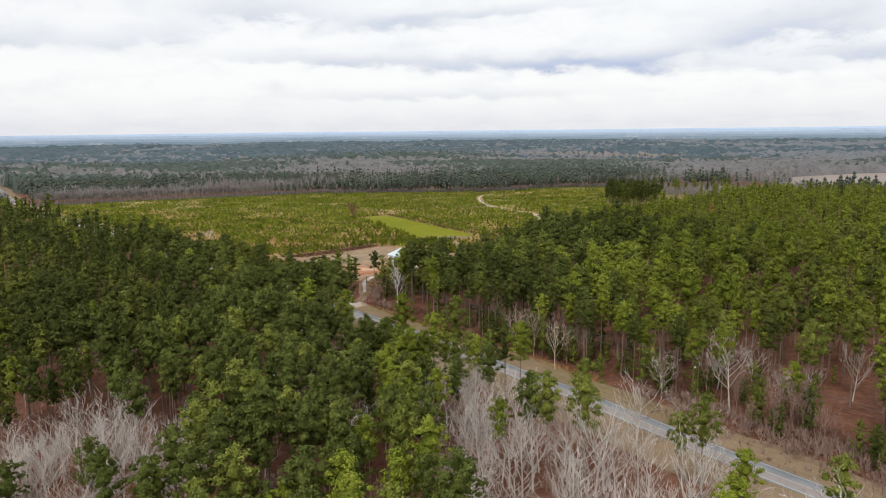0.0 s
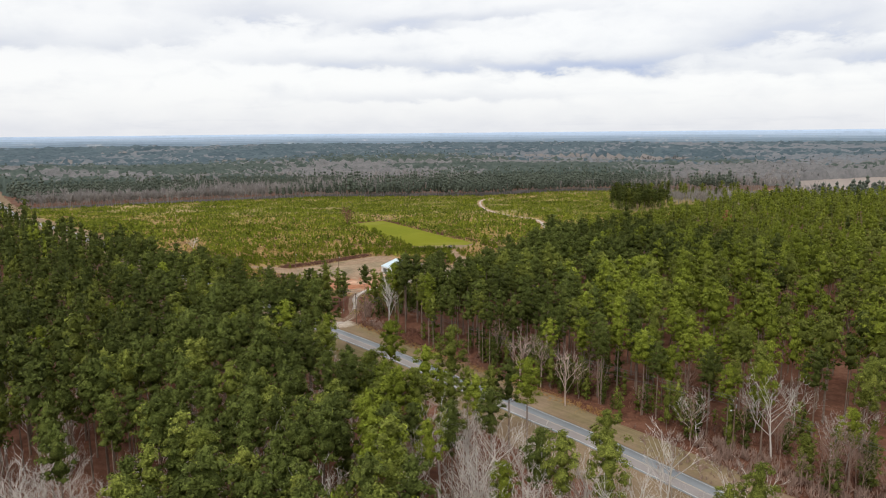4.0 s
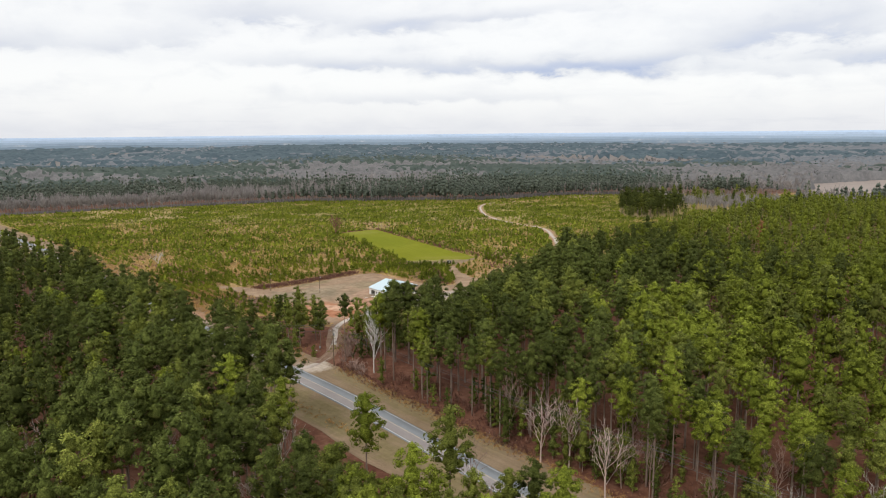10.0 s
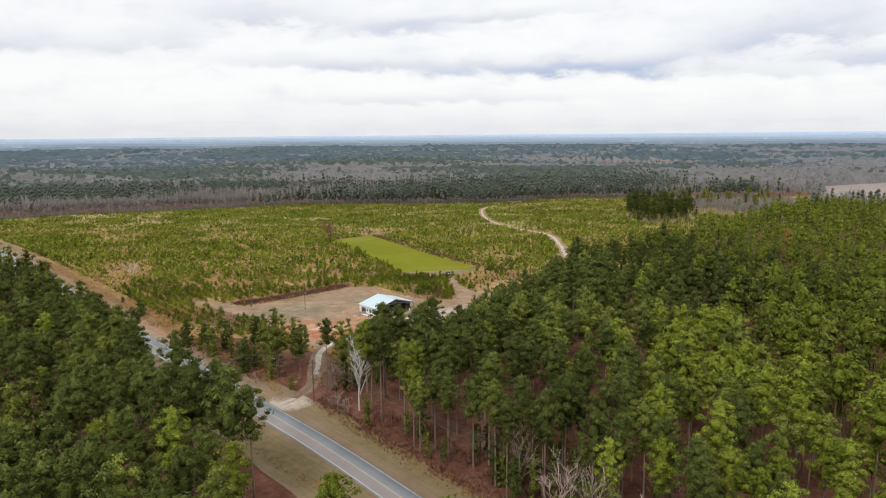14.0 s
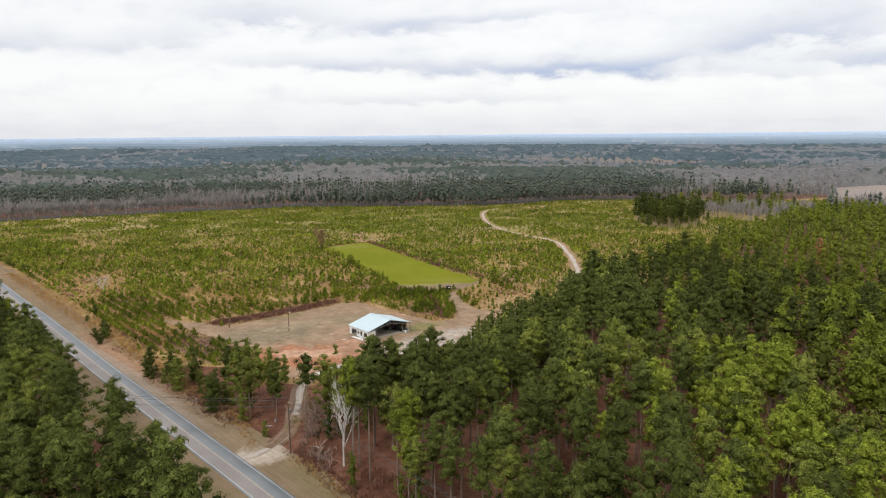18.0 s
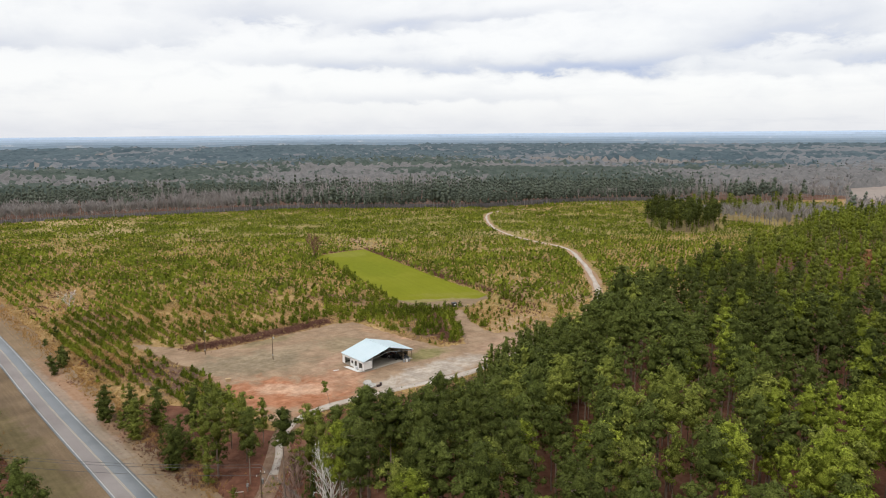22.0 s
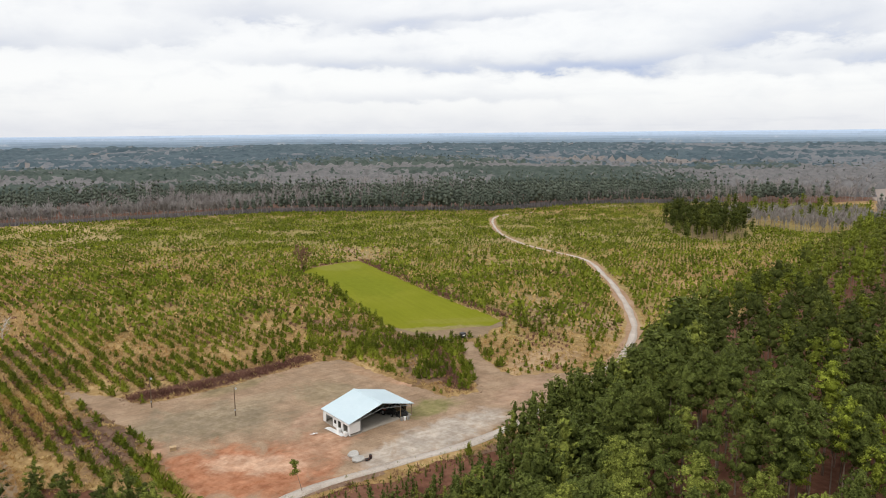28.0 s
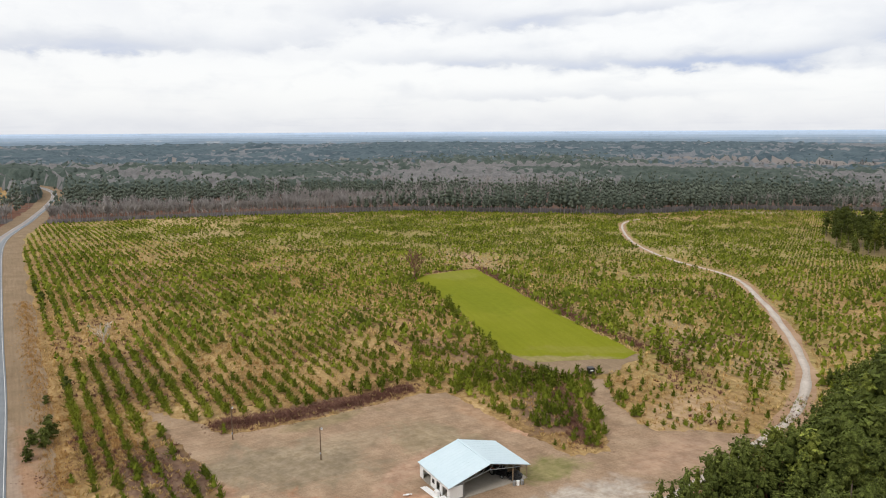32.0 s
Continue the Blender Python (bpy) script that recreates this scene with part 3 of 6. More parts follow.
road = ribbon("road", ROAD, 3.05, -3.05, 0.24, M_ASPHALT, "two-lane worn grey asphalt country road", "road", 0.25)
ribbon("lane", ROAD, 2.52, 0.24, 0.252, M_LANE_WARM, "slightly pinkish worn asphalt lane", "", 0, road)
ribbon("edge_line", ROAD, 2.72, 2.58, 0.262, M_LINE, "painted white edge line", "", 0, road)
ribbon("edge_line", ROAD, -2.58, -2.72, 0.262, M_LINE, "painted white edge line", "", 0, road)
ribbon("centre_line", ROAD, 0.17, 0.05, 0.262, M_YELLOW, "faded yellow centre line", "", 0, road)
ribbon("centre_line", ROAD, -0.05, -0.17, 0.262, M_YELLOW, "faded yellow centre line", "", 0, road)


# ---------------------------------------------------------------- plants as arrays
class Shape:
    """Verts, triangles and material indices gathered piece by piece."""

    def __init__(self):
        self.v, self.f, self.m, self.n = [], [], [], 0

    def add(self, v, f, m):
        self.v.append(np.asarray(v, float))
        self.f.append(np.asarray(f, int) + self.n)
        self.m.append(np.full(len(f), m))
        self.n += len(v)

    def tube(self, pts, radii, sides, m):
        pts = np.asarray(pts, float)
        d = np.gradient(pts, axis=0)
        d /= np.linalg.norm(d, axis=1)[:, None] + 1e-9
        ref = np.where(np.abs(d[:, 2:3]) > 0.9, np.array([[1.0, 0, 0]]), np.array([[0, 0, 1.0]]))
        u = np.cross(d, ref)
        u /= np.linalg.norm(u, axis=1)[:, None] + 1e-9
        w = np.cross(d, u)
        a = np.arange(sides) * 2 * math.pi / sides
        ring = pts[:, None] + np.asarray(radii)[:, None, None] * (np.cos(a)[None, :, None] * u[:, None] + np.sin(a)[None, :, None] * w[:, None])
        f = []
        for k in range(len(pts) - 1):
            for s in range(sides):
                p, q = k * sides + s, k * sides + (s + 1) % sides
                f += [(p, q, q + sides), (p, q + sides, p + sides)]
        self.add(ring.reshape(-1, 3), f, m)

    def tufts(self, centres, outs, n, length, width, rng, m, lift=0.5):
        """Sprays of pointed needle blades round each centre."""
        c = np.repeat(np.asarray(centres, float), n, 0)
        d = rng.normal(0, 0.75, c.shape) + np.repeat(np.asarray(outs, float), n, 0) * 0.7 + (0, 0, lift)
        d /= np.linalg.norm(d, axis=1)[:, None]
        s = np.cross(d, rng.normal(0, 1, c.shape))
        s /= np.linalg.norm(s, axis=1)[:, None] + 1e-9
        ln = (length * rng.uniform(0.65, 1.25, len(c)))[:, None]
        mid = c + d * ln * 0.55
        v = np.stack([c - d * ln * 0.1, mid + s * width / 2, c + d * ln, mid - s * width / 2], 1).reshape(-1, 3)
        i = np.arange(len(c))[:, None] * 4
        f = np.concatenate([i + np.array([[0, 1, 2]]), i + np.array([[0, 2, 3]])], 1).reshape(-1, 3)
        self.add(v, f, m)

    def flakes(self, centres, radii, n, size, rng, m, heart, squash=0.8):
        """Small needle tufts laid over the outer and upper side of each leafy mass."""
        c = np.repeat(np.asarray(centres, float), n, 0)
        rad = np.repeat(np.broadcast_to(radii, len(centres)), n)
        k = len(c)
        out = c - heart
        out /= np.linalg.norm(out, axis=1)[:, None] + 0.5
        d = rng.normal(0, 1, (k, 3)) + out * 0.75
        d[:, 2] = np.abs(d[:, 2]) * 1.1 - 0.35
        d /= np.linalg.norm(d, axis=1)[:, None]
        p = c + d * (rad * rng.uniform(0.90, 1.12, k))[:, None] * (1.1, 1.1, squash)
        nrm = d * 1.0 + out * 0.6 + rng.normal(0, 0.26, (k, 3)) + (0, 0, 0.1)
        nrm /= np.linalg.norm(nrm, axis=1)[:, None]
        u = np.cross(nrm, rng.normal(0, 1, (k, 3)))
        u /= np.linalg.norm(u, axis=1)[:, None] + 1e-9
        w = np.cross(nrm, u)
        s = (size * rng.uniform(0.55, 1.35, k))[:, None]
        v = np.stack([p + u * s * 0.95 + nrm * s * 0.30, p - u * s * 0.5 + w * s * 0.48, p - u * s * 0.5 - w * s * 0.48], 1).reshape(-1, 3)
        self.add(v, np.arange(3 * k).reshape(-1, 3), m)

    def done(self):
        return np.concatenate(self.v), np.concatenate(self.f), np.concatenate(self.m)

    def only(self, m):
        v, f, mm = self.done()
        f = f[mm == m]
        used, inv = np.unique(f, return_inverse=True)
        return v[used], inv.reshape(-1, 3)


OCTA = np.array([(1, 0, 0), (0, 1, 0), (-1, 0, 0), (0, -1, 0), (0, 0, 1), (0, 0, -0.7)], float)
OCTA_F = np.array([(0, 1, 4), (1, 2, 4), (2, 3, 4), (3, 0, 4), (1, 0, 5), (2, 1, 5), (3, 2, 5), (0, 3, 5)])


def cores(s, centres, radii, rng, m):
    """The dense middle of each bough: a small uneven lump."""
    k = len(centres)
    v = OCTA[None] * (np.asarray(radii) * rng.uniform(0.85, 1.15, k))[:, None, None] * rng.uniform(0.75, 1.25, (k, 6, 1))
    a = rng.uniform(0, 1.57, k)[:, None]
    v = np.stack([v[..., 0] * np.cos(a) - v[..., 1] * np.sin(a), v[..., 0] * np.sin(a) + v[..., 1] * np.cos(a), v[..., 2] * 0.8], -1)
    s.add((v + np.asarray(centres)[:, None]).reshape(-1, 3), (OCTA_F[None] + (np.arange(k) * 6)[:, None, None]).reshape(-1, 3), m)


def pine_shape(seed, h, rad, start, clumps, flakes, size, core, sides=6, flat=0.85, limbs=True):
    """Tall pine with a bare lower trunk and a full, rounded crown of many tufted boughs."""
    rng = np.random.default_rng(seed)
    s = Shape()
    bend = rng.normal(0, 0.25, 2)
    t = np.linspace(0, 0.97, 6 if sides > 4 else 3)
    trunk = np.column_stack([bend[0] * t**2, bend[1] * t**2, h * t])
    s.tube(trunk, 0.20 * (h / 19) * (1 - t * 0.85), sides, 0)
    cs, rs = [], []
    lean = rng.uniform(0, 2 * math.pi)
    gap = rng.uniform(0, 2 * math.pi)
    for k in range(clumps):
        q = ((k + 0.5) / clumps) ** flat
        prof = 0.6 + q if q < 0.4 else math.sqrt(1 - ((q - 0.4) / 0.63) ** 2)
        a = k * 2.39996 + rng.normal(0, 0.4)
        thin = 0.72 if q < 0.45 and math.cos(a - gap) > 0.5 else 1.0
        r = rad * prof * thin * (rng.uniform(0.66, 1.0) if k % 4 else rng.uniform(0.1, 0.5)) * (1 + 0.18 * math.cos(a - lean))
        p = np.array([bend[0] * 0.6 + math.cos(a) * r, bend[1] * 0.6 + math.sin(a) * r, h * (start + (0.97 - start) * q) + rng.normal(0, 0.35)])
        cs.append(p)
        rs.append(core * (1.12 - 0.35 * q) * rng.uniform(0.75, 1.25))
        if limbs and k % 3 == 1 and sides > 4:
            root = np.array([0, 0, p[2] - 0.35 * r - 0.2])
            s.tube([root, (root + p) / 2 + (0, 0, 0.1), p], [0.07, 0.05, 0.02], 3, 0)
    cs.append(np.array([bend[0], bend[1], h * 0.975]))
    rs.append(core * 0.8)
    for q, k in ((0.25, 0.42), (0.52, 0.50), (0.78, 0.36)):
        u = start + (1 - start) * q
        s.add(OCTA * rng.uniform(0.85, 1.15, (6, 1)) * (rad * k, rad * k, h * (1 - start) * 0.24) + (bend[0] * u * u, bend[1] * u * u, h * u), OCTA_F, 1)
    cs, rs = np.array(cs), np.array(rs)
    cores(s, cs, rs * (0.80 if flakes > 20 else 0.62), rng, 1)
    if flakes:
        s.flakes(cs, rs, flakes, size, rng, 1, np.array([bend[0] * 0.6, bend[1] * 0.6, h * (start + 0.36 * (1 - start))]))
    return s


def bare_shape(seed, h, spread, limbs, m=0, trunk_r=0.16, fork=0.25, twig=0.05):
    """Leafless hardwood: a trunk that forks into upswept limbs, boughs and a haze of fine twigs."""
    rng = np.random.default_rng(seed)
    s = Shape()
    top = np.array([rng.normal(0, 0.4), rng.normal(0, 0.4), h * 0.62])
    s.tube([np.zeros(3), top * 0.5 + (rng.normal(0, 0.15), rng.normal(0, 0.15), 0), top], [trunk_r, trunk_r * 0.75, trunk_r * 0.35], 5, m)
    tw = []

    def unit(v):
        return v / np.linalg.norm(v)

    for k in range(limbs):
        t = fork + (1.0 - fork) * ((k + rng.random()) / limbs) ** 0.8
        b0 = top * t
        a = k * 2.4 + rng.normal(0, 0.4)
        rise = 1.0 / max(0.2, spread) * rng.uniform(0.75, 1.3)
        d = unit(np.array([math.cos(a), math.sin(a), rise]))
        ln = (h * rng.uniform(0.88, 1.0) - b0[2]) / max(d[2] + 0.12, 0.5) * (0.95 if k > limbs * 0.4 else 0.72)
        e0 = b0 + d * ln + (0, 0, 0.12 * ln)
        mid = b0 + d * ln * 0.5 + rng.normal(0, 0.06 * ln, 3) - (0, 0, 0.04 * ln)
        s.tube([b0, mid, e0], [trunk_r * 0.46, trunk_r * 0.28, trunk_r * 0.08], 3, m)
        for j in range(5):
            f = 0.25 + 0.75 * (j + rng.random()) / 5
            b1 = b0 + (mid - b0) * f * 2 if f < 0.5 else mid + (e0 - mid) * (f * 2 - 1)
            a1 = rng.uniform(0, 6.28)
            d1 = unit(d * 0.9 + np.array([math.cos(a1), math.sin(a1), 0.35]) * 0.75)
            l1 = ln * rng.uniform(0.25, 0.45) * (1.15 - 0.5 * f) + 0.5
            e1 = b1 + d1 * l1
            tw.append((b1, e1, twig * 1.8))
            for i in range(4):
                b2 = b1 + (e1 - b1) * rng.uniform(0.25, 1.0)
                d2 = unit(d1 + rng.normal(0, 0.42, 3) + (0, 0, 0.2))
                l2 = l1 * rng.uniform(0.4, 0.75)
                tw.append((b2, b2 + d2 * l2, twig))
                for _ in range(2):
                    b3 = b2 + d2 * l2 * rng.uniform(0.3, 0.9)
                    d3 = unit(d2 + rng.normal(0, 0.5, 3) + (0, 0, 0.2))
                    tw.append((b3, b3 + d3 * l2 * rng.uniform(0.4, 0.7), twig * 0.75))
    B, E, R = np.array([q[0] for q in tw]), np.array([q[1] for q in tw]), np.array([q[2] for q in tw])[:, None]
    side = np.cross(E - B, rng.normal(0, 1, B.shape))
    side /= np.linalg.norm(side, axis=1)[:, None] + 1e-9
    s.add(np.stack([B + side * R / 2, B - side * R / 2, E], 1).reshape(-1, 3), np.arange(3 * len(B)).reshape(-1, 3), m)
    return s


def young_shape(seed, h, rad, blades, width, sprays=0):
    """Small pine, cone-shaped, leafy to the ground."""
    rng = np.random.default_rng(seed)
    s = Shape()
    s.add([(-0.04, 0, 0), (0.04, 0, 0), (0, 0, h * 0.8)], [(0, 1, 2)], 0)
    a = np.arange(5) * 1.2566 + rng.uniform(0, 1)
    r = rad * rng.uniform(0.4, 0.72, 5)
    s.add(np.vstack([np.column_stack([np.cos(a) * r, np.sin(a) * r, h * rng.uniform(0.08, 0.3, 5)]), [(0, 0, h * 0.86)]]), [(k, (k + 1) % 5, 5) for k in range(5)], 1)
    cs, outs = [], []
    for k in range(blades):
        q = (k + 0.3) / blades
        an = k * 2.4 + rng.normal(0, 0.3)
        rr = rad * 0.55 * (1 - q)
        cs.append((math.cos(an) * rr, math.sin(an) * rr, h * (0.15 + 0.7 * q)))
        outs.append((math.cos(an), math.sin(an), 0.5 + q))
    if sprays:
        c = np.repeat(np.array(cs), sprays, 0) + rng.normal(0, 0.10, (blades * sprays, 3))
        d = rng.normal(0, 0.55, c.shape) + np.repeat(np.array(outs), sprays, 0) * 0.8 + (0, 0, 0.55)
        d /= np.linalg.norm(d, axis=1)[:, None]
        w = np.cross(d, rng.normal(0, 1, c.shape))
        w *= width / (np.linalg.norm(w, axis=1)[:, None] + 1e-9)
        v = np.stack([c + w / 2, c - w / 2, c + d * rad * rng.uniform(0.5, 0.9, (len(c), 1))], 1)
        s.add(v.reshape(-1, 3), np.arange(3 * len(c)).reshape(-1, 3), 1)
    else:
        s.tufts(cs, outs, 1, rad * 0.85, width, rng, 1, 0.8)
    return s


def bake(name, shapes, spots, mats, label, category, seed, size=(0.85, 1.15), sink=0.05, kinds=None):
    """Many plants joined into one object; each spot is x, y and a size."""
    rng = np.random.default_rng(seed)
    spots = np.asarray(spots, float).reshape(-1, 3)
    pick = rng.integers(0, len(shapes), len(spots))
    V, F, MI, base = [], [], [], 0
    for k, sh in enumerate(shapes):
        v, f, mi = sh.done() if isinstance(sh, Shape) else sh
        p = spots[pick == k]
        if not len(p):
            continue
        a = rng.uniform(0, 2 * math.pi, len(p))
        sc = rng.uniform(*size, len(p)) * p[:, 2]
        wide = sc * rng.uniform(0.88, 1.12, len(p))
        x = (v[None, :, 0] * np.cos(a)[:, None] - v[None, :, 1] * np.sin(a)[:, None]) * wide[:, None] + p[:, 0:1]
        y = (v[None, :, 0] * np.sin(a)[:, None] + v[None, :, 1] * np.cos(a)[:, None]) * wide[:, None] + p[:, 1:2]
        z = v[None, :, 2] * sc[:, None] + (g(p[:, 0], p[:, 1]) - sink)[:, None]
        V.append(np.stack([x, y, z], -1).reshape(-1, 3))
        F.append((f[None] + (np.arange(len(p)) * len(v))[:, None, None] + base).reshape(-1, 3))
        which = np.zeros(len(p), int) if kinds is None else lit_kind(p, rng) if kinds == "stand" else rng.choice(len(kinds), len(p), p=kinds)
        MI.append((mi[None] + np.where(mi[None] > 0, which[:, None], 0)).ravel())
        base += len(p) * len(v)
    me = mesh_arrays(name, np.concatenate(V), np.concatenate(F), mats, np.concatenate(MI), smooth=category == "forest" and "distant" in label)
    return tagged(new(name, me), label, category, kind="stuff")


def west_side(p):
    """Whether spots lie on the west side of the road."""
    return 0.73 * p[:, 0] + 0.69 * p[:, 1] < 140


def lit_kind(p, rng):
    """Which green a pine has: painted cloud shade by road and drive, sun eastward."""
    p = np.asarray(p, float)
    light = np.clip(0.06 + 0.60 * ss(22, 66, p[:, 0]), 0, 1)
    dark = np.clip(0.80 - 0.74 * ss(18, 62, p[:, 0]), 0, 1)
    # Cloud shade put into the needles: fewer light, more dark ones in this part.
    cloud_shade = ss(240, 300, p[:, 1]) * (1 - ss(70, 150, p[:, 0]))
    light, dark = light * (1 - 0.75 * cloud_shade), np.maximum(dark, 0.88 * cloud_shade)
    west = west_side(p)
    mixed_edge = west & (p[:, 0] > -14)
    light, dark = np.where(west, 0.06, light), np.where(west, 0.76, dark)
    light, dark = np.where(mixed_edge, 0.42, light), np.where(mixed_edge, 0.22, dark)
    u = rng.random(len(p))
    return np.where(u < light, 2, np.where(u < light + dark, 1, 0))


def scatter(poly, step, jitter, rng, turn=0.0):
    """Spots in a jittered grid inside an outline."""
    a = np.array(poly)
    c = a.mean(0)
    reach = np.abs(a - c).max() * 1.5
    gx, gy = np.meshgrid(np.arange(-reach, reach, step), np.arange(-reach, reach, step))
    gx, gy = gx.ravel() + rng.normal(0, jitter * step, gx.size), gy.ravel() + rng.normal(0, jitter * step, gx.size)
    co, si = math.cos(turn), math.sin(turn)
    x, y = c[0] + gx * co - gy * si, c[1] + gx * si + gy * co
    k = inside(poly, x, y)
    return np.column_stack([x[k], y[k]])


def road_gap(p):
    return np.sqrt(((p[:, None, :] - ROAD[None]) ** 2).sum(-1)).min(1)


def drive_gap(p):
    return np.sqrt(((p[:, None, :] - DRIVE[None]) ** 2).sum(-1)).min(1)


def patchy(p, scale, seed=0.0):
    return np.array([noise.noise(Vector((x * scale, y * scale, seed))) for x, y in p])


def part(name, mesh, parent, label=""):
    ob = new(name, mesh)
    ob.parent = parent
    if label:
        ob["label"] = label
    return ob


def plant_thing(name, shape, mats, parts, label, category, group):
    root = tagged(new(name), label, category, group)
    for i, (pn, mt) in enumerate(zip(parts, mats)):
        v, f = shape.only(i)
        part(pn, mesh_arrays(pn, v, f, [mt]), root)
    return root


RNG = np.random.default_rng(11)

# woods on both sides of the road
SIZES = [(24, 3.2, 0.55), (26, 3.4, 0.60), (22, 3.1, 0.52), (25, 2.8, 0.60)]
near_pines = [pine_shape(i, h, r, s, 42, 49, 0.245, 0.84, 6) for i, (h, r, s) in enumerate(SIZES)]
mid_pines = [pine_shape(20 + i, h, r, s, 28, 28, 0.335, 0.98, 4) for i, (h, r, s) in enumerate(SIZES + SIZES[:2])]
low_pines = [pine_shape(40 + i, h, r, s, 18, 14, 0.56, 1.1, 3) for i, (h, r, s) in enumerate(SIZES)]
wide_pines = [pine_shape(46 + i, h, r, s, 12, 3, 0.85, 1.25, 3) for i, (h, r, s) in enumerate(SIZES)]


def seen_side(p):
    return p[(np.abs(p[:, 0]) < 0.66 * p[:, 1] + 10) & (p[:, 1] > 60)]


east = seen_side(scatter(EAST_WOOD, 5.9, 0.33, RNG, 0.5))
west = seen_side(scatter(WEST_WOOD, 5.45, 0.27, RNG))
HARDWOOD = [(-100, 92), (-82, 132), (-55, 134), (-42, 118), (-40, 84), (-60, 70)]
HARDWOOD_EDGE = [(-8, 150), (4, 156), (30, 122), (46, 106), (60, 70), (10, 70), (-2, 105)]
east = east[~((east[:, 1] < 170) & (east[:, 0] < 150) & (RNG.random(len(east)) < 0.72))]
west = west[~((inside(HARDWOOD, west[:, 0], west[:, 1]) & (RNG.random(len(west)) < 0.9)) | inside(HARDWOOD_EDGE, west[:, 0], west[:, 1]) | ((west[:, 0] > 28) & (west[:, 1] < 130) & (RNG.random(len(west)) < 0.8)))]
# single pines standing between the hardwoods by the road
SINGLES = np.array([(1.8, 163.3), (-11.8, 171), (-11, 127.2), (-1.6, 128.5), (9.9, 118.7), (15.5, 121), (18.3, 115.4), (25, 116.5), (40.4, 110.4), (44.8, 95.7), (-44.7, 115.6), (-39.3, 122.3), (-18.3, 106.8), (-30.3, 104.2), (-56.6, 101.7), (-3.2, 153.6), (5.2, 158.2), (13.7, 156.9), (16.6, 149.2), (10.1, 156.9), (-16.6, 154.8), (38.7, 84.4), (75, 142.2), (-36.6, 207), (-31, 201), (-14.5, 256), (-10.5, 259), (-6.5, 257.5), (-2.5, 262)])
mixed = scatter([(-17, 146), (-10, 163), (2, 155), (11, 143), (8, 130), (-4, 132)], 6.0, 0.33, RNG)
SINGLES = np.concatenate([SINGLES, mixed])
east = np.concatenate([east, scatter([(35, 240), (45, 322), (75, 375), (110, 405), (125, 300), (95, 215), (60, 205)], 10.5, 0.4, RNG)])
pts = np.concatenate([SINGLES, east, west])
gap_road = road_gap(pts)
keep = ((gap_road > np.where(west_side(pts), 8.4, 9.5)) & (drive_gap(pts) > 5)) | (np.arange(len(pts)) < len(SINGLES))
pts, gap_road = pts[keep], gap_road[keep]
sz = 0.83 + 0.12 * patchy(pts, 0.02, 3.3) + RNG.normal(0, 0.075, len(pts))
near_west = west_side(pts) & (pts[:, 0] < -15) & (gap_road < 30)
sz[near_west] *= 1.15
sz[west_side(pts)] *= 1 - 0.13 * (ss(62, 105, -pts[:, 0]) * ss(190, 240, pts[:, 1]))[west_side(pts)]
sz[:len(SINGLES)] = np.clip(sz[:len(SINGLES)], 0.72, 0.92)
sz[:2] = 1.05, 0.93
sz[:len(SINGLES)][SINGLES[:, 0] > 36] = 0.7
sz[(np.abs(pts[:, 0] + 8.5) < 8.5) & (np.abs(pts[:, 1] - 254) < 9)] = 0.93
sz *= 1 - 0.20 * ss(28, 62, pts[:, 0]) * ss(285, 340, pts[:, 1])
zone = (pts[:, 1] > 95) & (pts[:, 1] < 330) & (np.abs(pts[:, 0]) < 130)
order = np.argsort(gap_road + 1e6 * ~zone)
things, rest = order[:298], order[298:]
LABELS = ["tall loblolly pine with a bare trunk and rounded green crown", "tall loblolly pine with a dark green lumpy crown", "tall loblolly pine with a bright yellowish-green crown"]
protos = [plant_thing("pine_tree", s, [M_BARK, NEEDLES[k % 3]], ["trunk", "crown"], LABELS[k % 3], "pine tree", "pines beside the road") for k, s in enumerate(near_pines + near_pines[:2])]
for k, i in enumerate(things):
    x, y = pts[i]
    m4 = Matrix.Translation((x, y, gz(x, y) - 0.05)) @ Matrix.Rotation(RNG.uniform(0, 6.28), 4, "Z")
    if k < len(protos):
        ob = protos[k]
        ob.matrix_basis = m4
    else:
        ob = copy_thing(protos[int(lit_kind([(x, y)], RNG)[0]) + 3 * int(RNG.integers(0, 2))], m4)
    ob.scale = [float(sz[i])] * 3
under = scatter([(-150, -60), (-150, 62), (150, 62), (190, -60)], 7.2, 0.3, RNG)
side = scatter([(-190, 60), (-190, 130), (-60, 62)], 7.2, 0.3, RNG)
side2 = scatter([(70, 150), (190, 130), (190, 60), (110, 100)], 7.2, 0.3, RNG)
under = np.concatenate([under, side, side2])
under = under[(road_gap(under) > 11) & ~inside(HARDWOOD, under[:, 0], under[:, 1])]
under = under[np.abs(under[:, 0]) > 0.66 * under[:, 1] + 10 - 200 * (under[:, 1] < 60)]
r_pts, r_sz = np.concatenate([pts[rest], under]), np.concatenate([sz[rest], np.full(len(under), 0.95)])
gap = np.hypot(r_pts[:, 0] * 0.95, r_pts[:, 1] - np.clip(r_pts[:, 1], 120, 310))
close = (gap < 66) & (r_pts[:, 1] > 66)
PINE_MATS = [M_BARK] + NEEDLES
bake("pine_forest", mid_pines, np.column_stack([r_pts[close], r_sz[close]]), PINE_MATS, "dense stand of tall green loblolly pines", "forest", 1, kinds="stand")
remote = ~close & ((gap > 150) | (r_pts[:, 1] < 60))
fringe = ~close & ~remote
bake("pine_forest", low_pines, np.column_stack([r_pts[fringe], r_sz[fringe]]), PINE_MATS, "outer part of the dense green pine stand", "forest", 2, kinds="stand")
